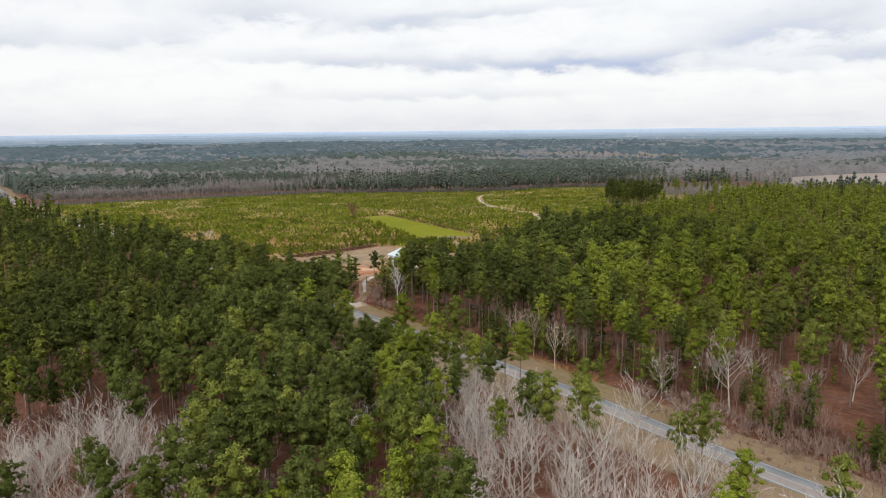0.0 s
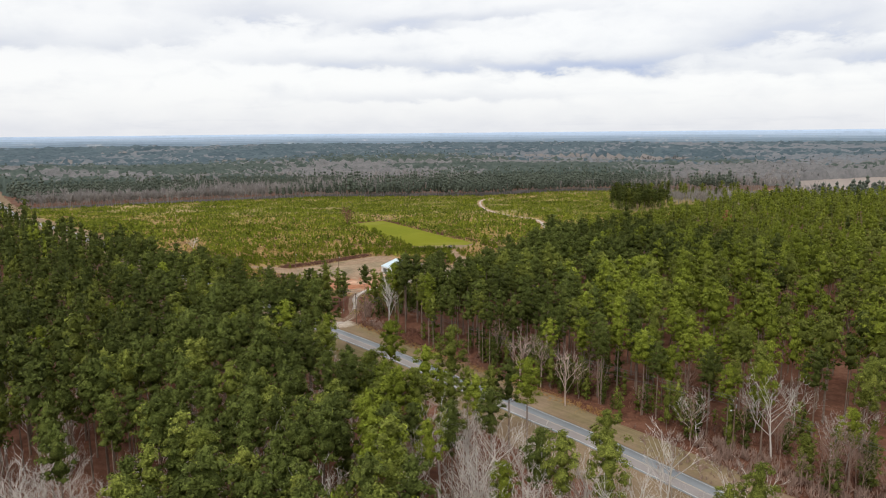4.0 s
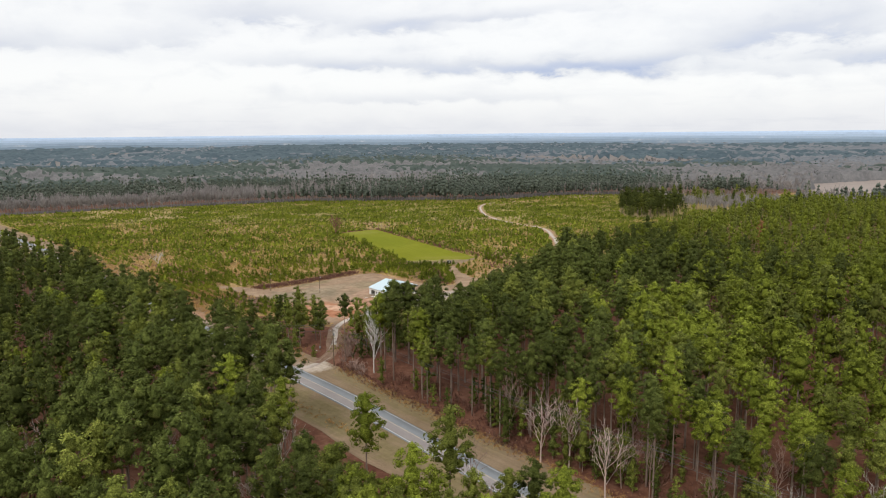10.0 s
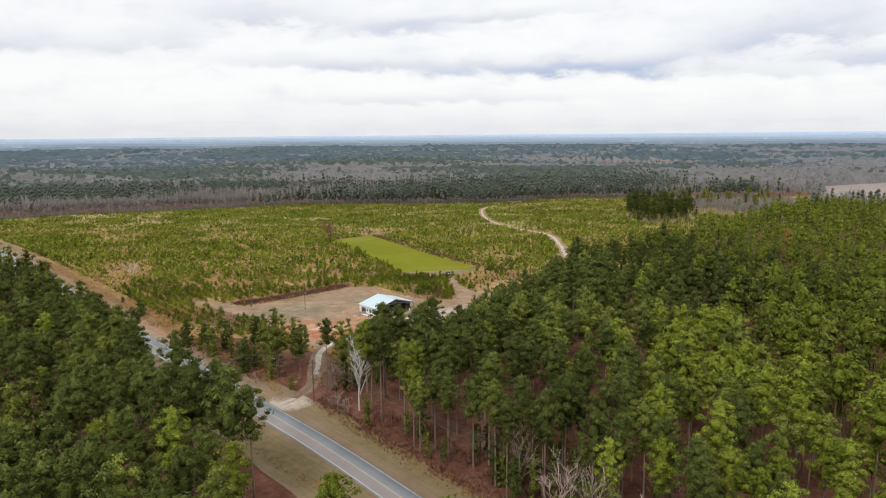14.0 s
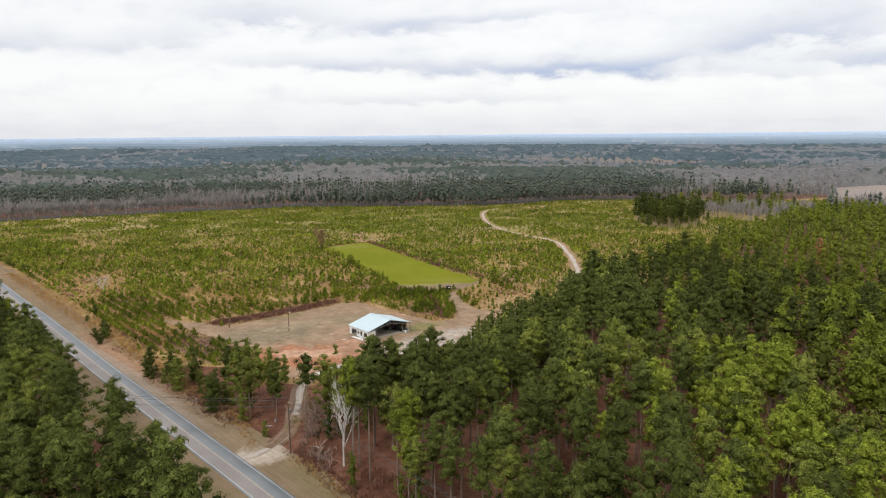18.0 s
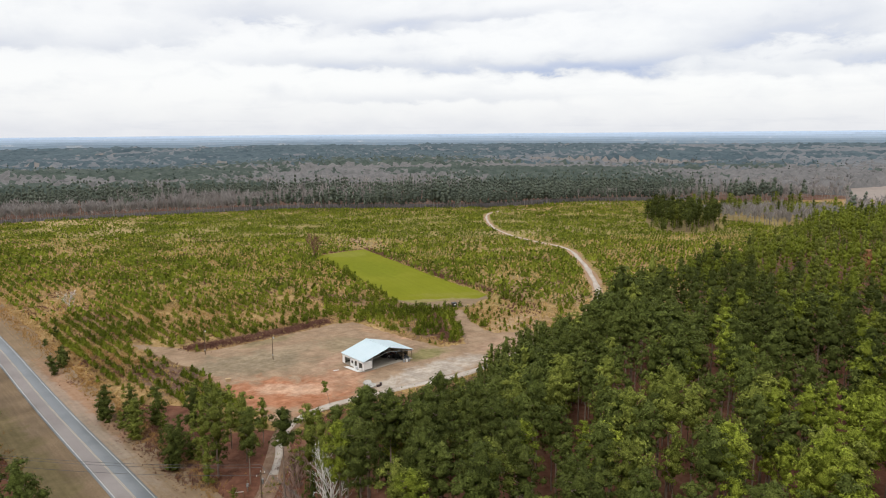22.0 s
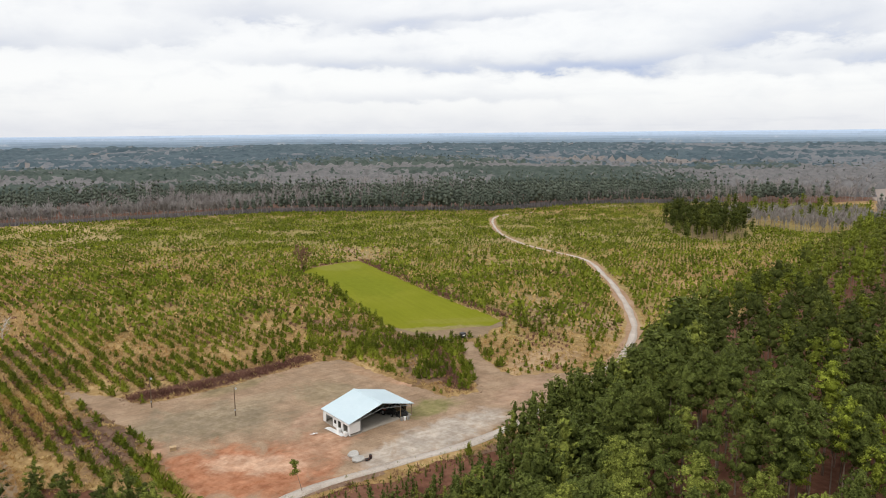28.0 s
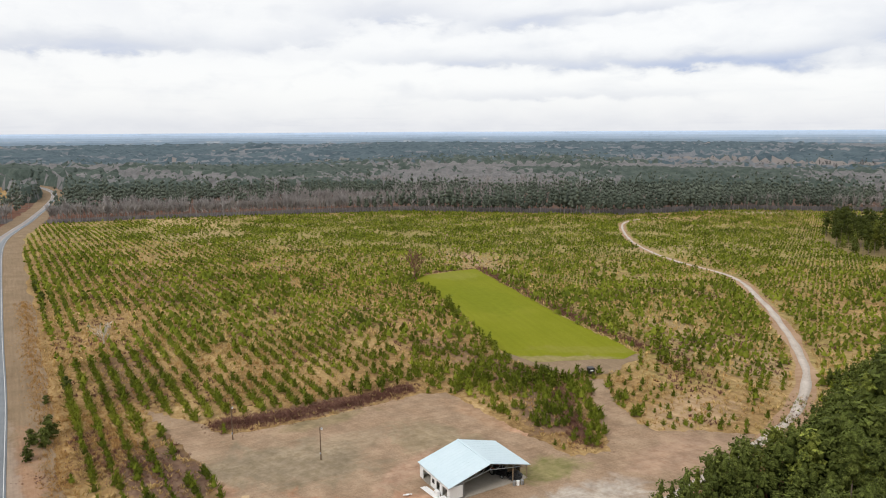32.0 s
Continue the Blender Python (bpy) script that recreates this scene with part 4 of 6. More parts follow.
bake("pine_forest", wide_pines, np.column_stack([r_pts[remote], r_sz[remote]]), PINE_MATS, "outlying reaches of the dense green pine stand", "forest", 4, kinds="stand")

# shorter pines by the drive and along the track
blk = scatter(WEST_BLOCK, 4.3, 0.36, RNG)
low_edge = scatter([(-31, 272), (-30, 299), (-10, 308), (2, 316), (14, 328), (26, 344), (40, 364), (50, 384), (58, 396), (72, 384), (46, 336), (33, 308), (12, 276), (-12, 262), (-27, 257)], 2.5, 0.35, RNG)
low_edge = low_edge[drive_gap(low_edge) > 3.4]
blk = blk[(drive_gap(blk) > 3.6) & (blk[:, 0] > -68 + 0.8 * (blk[:, 1] - 285)) & (RNG.random(len(blk)) < 0.22 + 0.33 * (blk[:, 1] > 288))]
small = [pine_shape(50 + i, 11, 1.9, 0.10, 24, 30, 0.21, 0.70, 5, 1.0) for i in range(3)]
small_things = [plant_thing("young_pine", s, [M_BARK, NEEDLES[k % 2]], ["trunk", "crown"], "half-grown pine, leafy almost to the ground, beside the drive", "pine tree", "half-grown pines by the drive") for k, s in enumerate(small)]
for k, (x, y) in enumerate(blk[:200]):
    m4 = Matrix.Translation((x, y, gz(x, y) - 0.05)) @ Matrix.Rotation(RNG.uniform(0, 6.28), 4, "Z")
    ob = small_things[k] if k < 3 else copy_thing(small_things[k % 3], m4)
    ob.matrix_basis = m4
    ob.scale = [float(RNG.uniform(0.75, 1.1) * (0.56 + 0.54 * ss(-84, -52, x)))] * 3
# taller pines close beside the drive
edge_pines = [pine_shape(150 + i, 17, 2.6, st, 34, 52, 0.21, 0.74, 6, 0.95) for i, st in enumerate((0.32, 0.40, 0.24))]
edge_things = [plant_thing("pine_tree", s, [M_BARK, NEEDLES[k % 2]], ["trunk", "crown"], "full-crowned pine standing close beside the gravel drive", "pine tree", "pines beside the drive") for k, s in enumerate(edge_pines)]
BESIDE = [(-45.2, 271.4, 1.12), (-38.3, 268.8, 0.90), (-41.5, 277.5, 0.88), (-50, 277, 0.82), (-53.7, 282, 0.82), (-46.5, 283.5, 0.82), (-40.5, 286, 0.6), (-51, 290, 0.6), (-26.7, 267.2, 0.97), (-23.5, 262.5, 0.95), (-22, 270, 0.9), (-28, 276.5, 0.66), (-19.5, 277, 0.8), (-25, 283, 0.55), (-17, 266, 1.05), (-12, 272, 0.95)]
for k, (x, y, sc) in enumerate(BESIDE):
    m4 = Matrix.Translation((x, y, gz(x, y) - 0.05)) @ Matrix.Rotation(RNG.uniform(0, 6.28), 4, "Z")
    ob = edge_things[k] if k < 3 else copy_thing(edge_things[k % 3], m4)
    ob.matrix_basis = m4
    ob.scale = [sc] * 3
low_bush = [pine_shape(154 + i, 9, 2.2, 0.04, 30, 34, 0.20, 0.80, 4, 1.0) for i in range(3)]
bush_things = [plant_thing("evergreen_bush", s, [M_BARK, NEEDLES[1 - k % 2]], ["stem", "foliage"], "dense dark evergreen bush on the bank above the verge", "bush", "bushes on the bank") for k, s in enumerate(low_bush)]
bank = np.concatenate([[(-79.3, 297), (-68.6, 287.8), (-66.8, 295.4), (-55, 273.7), (-38.8, 260.8)], scatter([(-86, 303), (-67, 285), (-55, 273.5), (-49, 279), (-60, 292), (-70, 307)], 4.9, 0.45, RNG)])
for k, (x, y) in enumerate(bank):
    m4 = Matrix.Translation((x, y, gz(x, y) - 0.1)) @ Matrix.Rotation(RNG.uniform(0, 6.28), 4, "Z")
    ob = bush_things[k] if k < 3 else copy_thing(bush_things[k % 3], m4)
    ob.matrix_basis = m4
    ob.scale = [1.0 if k < 4 else 0.42 if k == 4 else float(RNG.uniform(0.35, 0.8))] * 3
rear = drive_gap(low_edge)
bake("pine_thicket", [pine_shape(56 + i, 10, 1.8, 0.14, 14, 10, 0.42, 0.75, 3, 1.0) for i in range(3)], np.column_stack([low_edge, RNG.uniform(0.6, 1.15, len(low_edge)) * np.clip(0.17 + 0.050 * (rear - 3.5), 0.17, 1.3) * (0.60 + 0.40 * ss(-4, 14, low_edge[:, 0])) * (1 + 0.8 * ss(322, 338, low_edge[:, 1])) + 0.52 * ss(3, 10, low_edge[:, 0]) * (1 - ss(24, 34, low_edge[:, 0])) * (1 - ss(7, 14, rear))]), PINE_MATS, "low thicket of young pines along the gravel drive", "forest", 3, kinds=(0.1, 0.9, 0.0))

for k in range(210):
    i = int(RNG.integers(14, 66))
    d = ROAD[i + 1] - ROAD[i]
    x, y = ROAD[i] + np.array([d[1], -d[0]]) / np.linalg.norm(d) * (15 + RNG.gamma(1.6, 7.0)) + d * RNG.random()
    if y < 262 and (x > -12 or y < 240):
        m4 = Matrix.Translation((x, y, gz(x, y) - 0.05)) @ Matrix.Rotation(RNG.uniform(0, 6.28), 4, "Z")
        copy_thing(small_things[k % 3], m4).scale = [float(RNG.uniform(0.35, 1.0))] * 3
edge_row = spline([(62, 153), (45, 171), (27, 190), (11, 206), (-5, 224), (-19, 241), (-26, 256)], 3.4)
for k, (x, y) in enumerate(edge_row):
    if RNG.random() < 0.62:
        x, y = x + RNG.normal(1.5, 1.6), y + RNG.normal(1.2, 1.6)
        m4 = Matrix.Translation((x, y, gz(x, y) - 0.05)) @ Matrix.Rotation(RNG.uniform(0, 6.28), 4, "Z")
        if math.hypot(x + 19, y - 246) > 8:
            copy_thing(small_things[k % 3], m4).scale = [float(RNG.uniform(0.45, 1.1))] * 3

# leafless hardwoods
bare = [bare_shape(60 + i, h, sp, n, 0, 0.21, 0.25, 0.06) for i, (h, sp, n) in enumerate([(15, 0.75, 10), (16, 0.6, 10), (14, 0.85, 10), (17, 0.62, 10)])]
pink = [bare_shape(70 + i, h, sp, 7, 0, 0.12, 0.25, 0.055) for i, (h, sp) in enumerate([(11, 0.45), (15, 0.36)])]
hb = np.concatenate([np.array([(5, 149.7), (6, 120.5), (11.6, 116.8), (28.5, 115), (38.9, 133.4), (53, 133.4), (59.7, 118.7), (65.6, 152.5), (-12.4, 131.2), (-17.4, 115), (-37.5, 128.9), (-29.7, 133.5), (45.6, 117.8), (-36.9, 124.8), (-50.8, 120.4), (-29.1, 184.5)]), scatter(HARDWOOD_EDGE, 6.8, 0.35, RNG), scatter(HARDWOOD, 6.0, 0.33, RNG)])
hb = hb[(hb[:, 1] > 78)]
within = seen_side(scatter([(-180, 60), (-180, 250), (-20, 190), (20, 150), (0, 60)], 17, 0.4, RNG))
along = []
for _ in range(230):
    i = RNG.integers(20, 62)
    d = ROAD[i + 1] - ROAD[i]
    n_ = np.array([-d[1], d[0]]) / np.linalg.norm(d)
    off = -RNG.uniform(12.5, 27) if RNG.random() < 0.85 else RNG.uniform(9.5, 15)
    along.append(ROAD[i] + n_ * off + d * RNG.random())
along = np.array(along)
pale = []
for _ in range(26):
    i = RNG.integers(16, 40)
    d = ROAD[i + 1] - ROAD[i]
    pale.append(ROAD[i] + np.array([d[1], -d[0]]) / np.linalg.norm(d) * RNG.uniform(12, 30) + d * RNG.random())
pale = np.array(pale)
pale = pale[pale[:, 1] < 175]
along = along[(along[:, 1] < 262) & (drive_gap(along) > 5)]
hb = np.concatenate([pale, hb, within])
hb = hb[road_gap(hb) > 8.0]
for pool, spots, mat, label, lo, hi in ((bare, hb[:140], M_BARE, "leafless pale grey hardwood with fine upright twigs", 0.75, 1.1), (pink, along[:80], M_PINKBARE, "slender leafless tree with reddish-grey twigs at the wood's edge", 0.5, 1.1)):
    first = [plant_thing("bare_tree", s, [mat], ["branchwork"], label, "tree", "leafless hardwoods") for s in pool]
    for k, (x, y) in enumerate(spots):
        m4 = Matrix.Translation((x, y, gz(x, y) - 0.05)) @ Matrix.Rotation(RNG.uniform(0, 6.28), 4, "Z")
        ob = first[k] if k < len(first) else copy_thing(first[k % len(first)], m4)
        ob.matrix_basis = m4
        ob.scale = [float(RNG.uniform(lo, hi))] * 3
wood_floor_trees = seen_side(scatter([(46, 165), (60, 172), (120, 150), (150, 100), (112, 104), (72, 150)], 10.0, 0.45, RNG))
wood_floor_trees = np.concatenate([wood_floor_trees, hb[140:250]])
bake("bare_woods", bare, np.column_stack([wood_floor_trees, RNG.uniform(0.55, 0.9, len(wood_floor_trees))]), [M_BARE], "pale leafless hardwoods mixed into the pine wood", "forest", 35)


def single_tree(name, shape, mats, parts, x, y, label, category, s=1.0, tilt=0.0):
    ob = plant_thing(name, shape, mats, parts, label, category, "")
    ob.matrix_basis = Matrix.Translation((x, y, gz(x, y) - 0.05)) @ Matrix.Rotation(radians(tilt), 4, "Y") @ Matrix.Diagonal((s, s, s, 1))
    return ob


M_ROSE = material("pinkish_pale_branches", [(0.46, 0.34, 0.29), (0.62, 0.49, 0.43)], 0.4, 3, island=0.2)
for _k, (_x, _y) in enumerate(((19.5, 195), (24.6, 192.2), (29, 180))):
    single_tree("bare_tree", bare_shape(221 + _k, (13.5, 14, 14)[_k], 0.42, 9, 0, 0.19, 0.3, 0.065), [M_ROSE], ["branchwork"], _x, _y, "tall pinkish-white leafless tree in front of the pines", "tree")
single_tree("dead_tree", bare_shape(201, 18, 0.25, 10, 0, 0.24, 0.28, 0.075), [material("bleached_wood", [(0.62, 0.59, 0.55), (0.80, 0.77, 0.73)], 0.4, 3)], ["branchwork"], -19.6, 247.4, "tall white dead tree with bare upright limbs", "tree")
single_tree("pine_tree", pine_shape(202, 20, 2.6, 0.66, 22, 40, 0.24, 0.8, 6), [M_BARK, M_NEEDLE_DARK], ["trunk", "crown"], -29.0, 257.6, "slim pine with a small high crown beside the drive", "pine tree")
single_tree("pine_tree", pine_shape(203, 6.4, 0.9, 0.55, 9, 26, 0.22, 0.42, 6), [M_BARK, M_NEEDLE], ["trunk", "crown"], -29.5, 304.2, "small leaning pine with a tufted crown by the clay", "pine tree", 1.0, -12)
single_tree("lone_tree", bare_shape(204, 12, 0.55, 13, 0, 0.28, 0.15, 0.2), [M_BRUSH], ["branchwork"], -74, 506, "lone dark leafless tree at the corner of the green plot", "tree")
single_tree("rusty_pine", pine_shape(205, 19.5, 2.9, 0.42, 26, 14, 0.5, 1.0, 5), [M_BARK, material("dead_needles", [(0.20, 0.085, 0.035), (0.30, 0.14, 0.06)], 0.3, 2)], ["trunk", "crown"], 150.6, 397.7, "dying pine with rust-brown needles among green pines", "pine tree")
single_tree("bare_shrub", bare_shape(206, 8, 0.75, 9, 0, 0.12, 0.1, 0.1), [M_BARE], ["branchwork"], -140, 391, "pale leafless shrub standing among the sapling rows", "shrub", 0.9)
for _x, _y, _s in ((-111.8, 336.6, 0.62), (-109.8, 333.0, 0.5), (-108.9, 327.4, 0.4), (-113.6, 333.6, 0.42), (-127.6, 360.9, 0.42), (-126, 352, 0.30), (-218.8, 454, 0.45), (-200.9, 437.1, 0.42), (-212, 447, 0.34)):
    single_tree("bush", pine_shape(int(210 + _s * 100), 8, 2.6, 0.10, 20, 24, 0.55, 1.2, 4, 1.0), [M_BARK, M_NEEDLE_DARK], ["stem", "foliage"], _x, _y, "dark evergreen bush at the edge of the verge", "bush", _s)

# far woods
def far_pine_shape(seed, h, r, lumps, trunk=True):
    """Slim far pine: a thin stem and a few stacked leafy lumps."""
    rng = np.random.default_rng(seed)
    s = Shape()
    if trunk:
        s.tube([(0, 0, 0), (0, 0, h * 0.8)], [0.17, 0.09], 3, 0)
    for k in range(lumps):
        q = (k + 0.5) / lumps
        a = k * 2.4 + rng.normal(0, 0.5)
        v = OCTA * rng.uniform(0.75, 1.25, (6, 1)) * (r, r, r * 1.25) * (1.05 - 0.35 * q)
        s.add(v + (math.cos(a) * r * 0.5 * (1 - q), math.sin(a) * r * 0.5 * (1 - q), h * (0.36 + 0.56 * q)), OCTA_F, 1)
    return s


far_pine = [far_pine_shape(80 + i, h, r, 4) for i, (h, r) in enumerate([(20, 2.5), (23, 2.7), (18, 2.3), (21, 2.2)])]
far_tops = [far_pine_shape(84 + i, h, r, 3, False) for i, (h, r) in enumerate([(20, 2.0), (23, 2.2), (17, 2.1), (21, 1.8)])]

def far_bare_shape(seed):
    rng = np.random.default_rng(seed)
    s = Shape()
    s.add([(-0.22, 0, 0), (0.22, 0, 0), (0, 0, 15)], [(0, 1, 2)], 0)
    c = np.array([(0, 0, 6.5), (0.4, 0.3, 10.5), (-0.5, 0.2, 8.5)])[np.arange(18) % 3]
    d = rng.normal(0, 0.6, (18, 3)) + (0, 0, 1.5)
    d /= np.linalg.norm(d, axis=1)[:, None]
    w = np.cross(d, rng.normal(0, 1, (18, 3)))
    w *= 0.42 / (np.linalg.norm(w, axis=1)[:, None] + 1e-9)
    s.add(np.stack([c + w, c - w, c + d * rng.uniform(4, 7.5, (18, 1))], 1).reshape(-1, 3), np.arange(54).reshape(-1, 3), 0)
    return s


far_bare = [far_bare_shape(90 + i) for i in range(3)]


def far_band(lo, hi, step, size, seed, bare_part):
    rng = np.random.default_rng(seed)
    half = math.radians(46)
    out = []
    r = lo
    while r < hi:
        k = int(2 * half * r / step)
        a = rng.uniform(-half, half, k) - 0.10
        rr = r + rng.uniform(-0.7, 0.7, k) * step
        out.append(np.column_stack([rr * np.sin(a), 200 + rr * np.cos(a)]))
        r += step
    p = np.concatenate(out)
    ok = ~inside(FIELD, p[:, 0], p[:, 1]) & ~inside(FAR_FIELD, p[:, 0], p[:, 1]) & (road_gap(p) > 14)
    ok &= ~inside(EAST_WOOD, p[:, 0], p[:, 1]) & ~inside(WEST_WOOD, p[:, 0], p[:, 1]) & (np.abs(p[:, 0]) < 0.8 * p[:, 1] + 60)
    p = p[ok]
    wide = p * (0.27, 1.0)
    kind = 1.25 * patchy(wide, 1 / 90, 5.0) + 0.5 * patchy(p, 1 / 45, 8.0) + 0.36 * ss(70, 330, p[:, 0] - 0.12 * (p[:, 1] - 850)) + rng.normal(0, 0.13, len(p))
    kind += 0.5 * np.exp(-((p[:, 0] + 290) / 100) ** 2 - ((p[:, 1] - 835) / 70) ** 2)
    brink = np.exp(-(np.sqrt(((p[:, None, :] - edge_far[None, ::6]) ** 2).sum(-1)).min(1) / 50) ** 2)
    kind += brink * (0.55 * (1 - ss(-270, -130, p[:, 0])) - 0.45 * ss(-170, -60, p[:, 0]) * (1 - ss(70, 150, p[:, 0])))
    open_ = patchy(wide, 1 / 130, 12.0)
    keep = (open_ < 0.16) | (np.hypot(p[:, 0], p[:, 1] - 200) < 1150)
    keep &= ~inside(RIGHT_CLEARING, p[:, 0], p[:, 1]) & ~inside(SIDE_CLEARING, p[:, 0], p[:, 1]) & ~inside(BARE_STRIP, p[:, 0], p[:, 1]) & ~inside(GROVE, p[:, 0], p[:, 1])
    p, kind = p[keep], kind[keep]
    isb = kind > bare_part
    q3 = np.hstack([p, size * rng.uniform(0.66, 1.14, (len(p), 1)) * (1 + 0.3 * patchy(p, 1 / 35, 22.0)[:, None])])
    return q3[~isb], q3[isb]


edge_far = spline([(-520, 700), (-440, 706), (-382, 762), (-292, 824), (-180, 879), (-60, 885), (35, 884), (143, 937), (290, 945)], 4.0)
a, b_ = far_band(560, 1010, 6.6, 0.95, 31, 0.18)
near_edge = np.sqrt(((a[:, None, :2] - edge_far[None]) ** 2).sum(-1)).min(1) < 30
near_edge |= (a[:, 0] > 200) & (a[:, 1] < 960)
bake("distant_pine_woods", far_pine, a[near_edge], [M_FARBARE, M_FARPINE], "distant dark green pines with thin trunks at the field edge", "forest", 40, sink=0.3)
bake("distant_pine_woods", far_tops, a[~near_edge], [M_BARK, M_FARPINE], "distant dark green pine woods", "forest", 31, sink=0.3)
bake("distant_bare_woods", far_bare, b_, [M_FARBARE, M_FARBARE], "distant grey leafless hardwoods", "forest", 81, sink=0.3)


def far_canopy():
    """The closed treetops of the woods beyond, as one uneven sheet: pines stand higher than leafless woods, clearings lie low."""
    rng = np.random.default_rng(77)
    nr, na = 150, 300
    r = 905 * (2390 / 905) ** (np.arange(nr) / (nr - 1))
    an = np.linspace(-0.92, 0.72, na)
    A, Rr = np.meshgrid(an, r)
    A = A + rng.uniform(-0.4, 0.4, A.shape) * (an[1] - an[0])
    Rr = Rr * (1 + rng.uniform(-0.4, 0.4, A.shape) * math.log(2390 / 905) / (nr - 1))
    X, Y = Rr * np.sin(A), 200 + Rr * np.cos(A)
    p = np.column_stack([X.ravel(), Y.ravel()])
    wide = p * (0.27, 1.0)
    kind = 1.25 * patchy(wide, 1 / 90, 5.0) + 0.5 * patchy(p, 1 / 45, 8.0) + 0.34 * ss(70, 330, p[:, 0] - 0.12 * (p[:, 1] - 850)) + rng.normal(0, 0.10, len(p))
    bald = patchy(wide, 1 / 150, 12.0) - 0.05 * rng.random(len(p))
    hole = inside(FIELD, p[:, 0], p[:, 1]) | inside(FAR_FIELD, p[:, 0], p[:, 1]) | inside(RIGHT_CLEARING, p[:, 0], p[:, 1]) | inside(SIDE_CLEARING, p[:, 0], p[:, 1]) | (road_gap(p) < 16)
    low = (bald > 0.34) & (np.hypot(p[:, 0], p[:, 1] - 200) > 1420)
    tall = np.where(kind > 0.12, 11.5, 16.0) + rng.normal(0, 2.1, len(p))
    tall = tall.reshape(nr, na)
    tall[0] = -1.0
    tall = tall.ravel()
    z = g(p[:, 0], p[:, 1]) + np.where(hole, -3.0, np.where(low, 8.0, tall))
    i = (np.arange(nr - 1)[:, None] * na + np.arange(na - 1)[None]).ravel()
    F = np.stack([i, i + 1, i + na + 1, i + na], 1)
    F = F[~hole[F].all(1)]
    # Past about 1350 m the haze-tinted copies of both wood colours take over.
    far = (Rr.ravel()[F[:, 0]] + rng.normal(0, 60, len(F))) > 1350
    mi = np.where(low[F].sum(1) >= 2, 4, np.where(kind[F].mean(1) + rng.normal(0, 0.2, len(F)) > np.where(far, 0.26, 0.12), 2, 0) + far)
    mats = [M_FARTOP, M_FARPINE_HAZE, M_FARMOUND, M_FARMOUND_HAZE, M_OPEN]
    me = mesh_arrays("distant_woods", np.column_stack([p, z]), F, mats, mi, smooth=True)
    tagged(new("distant_woods", me), "mixed dark pine and grey leafless woods reaching to the horizon, tinted with painted haze", "forest", kind="stuff")


far_canopy()
a, b_ = far_band(1010, 1560, 12.5, 0.86, 32, 0.10)
bake("distant_pine_woods", far_tops, a, [M_BARK, M_FARTOP], "scattered tall pines standing out of the distant woods", "forest", 33, sink=0.3)
bake("distant_bare_woods", far_bare, b_, [M_FARMOUND, M_FARMOUND], "scattered grey leafless trees in the distant woods", "forest", 34, sink=0.3)
gp = scatter(GROVE, 9.0, 0.5, RNG)
gp = gp[patchy(gp, 1 / 22, 3.0) < 0.22]
bake("pine_grove", [pine_shape(240 + i, 21, 4.6, st, 24, 9, 0.75, 1.5, 3, 0.9) for i, st in enumerate((0.46, 0.38, 0.5, 0.3))], np.column_stack([gp, RNG.uniform(0.6, 1.08, len(gp)) * (1 - 0.35 * ss(185, 215, gp[:, 0]))]), PINE_MATS, "grove of tall dark pines standing out in the field", "forest", 44, kinds=(0.1, 0.9, 0.0))
gl = scatter(GROVE, 6.0, 0.5, RNG)
gl = gl[patchy(gl, 1 / 20, 9.0) < -0.04]
bake("pine_grove", [pine_shape(246 + i, 9, 2.4, 0.06, 16, 8, 0.6, 1.0, 3, 1.0) for i in range(3)], np.column_stack([gl, RNG.uniform(0.3, 0.95, len(gl))]), PINE_MATS, "younger pines and bushes filling the grove", "forest", 45, kinds=(0.5, 0.5, 0.0))

bs_ = scatter(BARE_STRIP, 6.0, 0.33, RNG)
bs_ = bs_[~inside(EAST_WOOD, bs_[:, 0], bs_[:, 1])]
bake("distant_bare_woods", far_bare, np.column_stack([bs_, RNG.uniform(0.6, 0.95, len(bs_))]), [M_FARBARE, M_FARBARE], "strip of grey leafless trees beside the pine grove", "forest", 62, sink=0.3)
bs_ = bs_[RNG.random(len(bs_)) < 0.10]
bake("pine_grove", low_pines, np.column_stack([bs_, RNG.uniform(0.5, 0.9, len(bs_))]), PINE_MATS, "few dark pines among the leafless trees", "forest", 63, kinds=(0.45, 0.35, 0.20))
# Floor strip with canopy shade put into its colour; the far trees shade little.
ribbon("wood_floor", edge_far, 30.0, -14.0, 0.05, material("shaded_floor", [(0.060, 0.050, 0.050), (0.105, 0.090, 0.088)], 0.1, 1.0), "grey-brown leaf-strewn floor under the far tree line, darkened for canopy shade", "ground")
row = np.concatenate([spline(edge_far[::6], 4.2) + (0, o) for o in (-9, -4, 2)])
row = row + RNG.normal(0, 2.2, row.shape)
row = row[(road_gap(row) > 14) & ~inside(FIELD, row[:, 0], row[:, 1])]
thin = patchy(row, 1 / 60, 31.0) + 0.5 * (1 - ss(-260, -120, row[:, 0])) - 0.2 * ss(-170, -60, row[:, 0]) * (1 - ss(70, 150, row[:, 0])) + RNG.normal(0, 0.12, len(row))
pr, ef = row[thin < 0.02], row[thin > -0.03]
tall_row = 0.80 + 0.75 * patchy(pr, 1 / 26, 17.0)
bake("distant_pine_woods", far_pine, np.column_stack([pr, tall_row * RNG.uniform(0.75, 1.12, len(pr))]), [M_FARBARE, M_FARPINE], "row of dark pines with thin pale trunks along the far field edge", "forest", 64, sink=0.3)
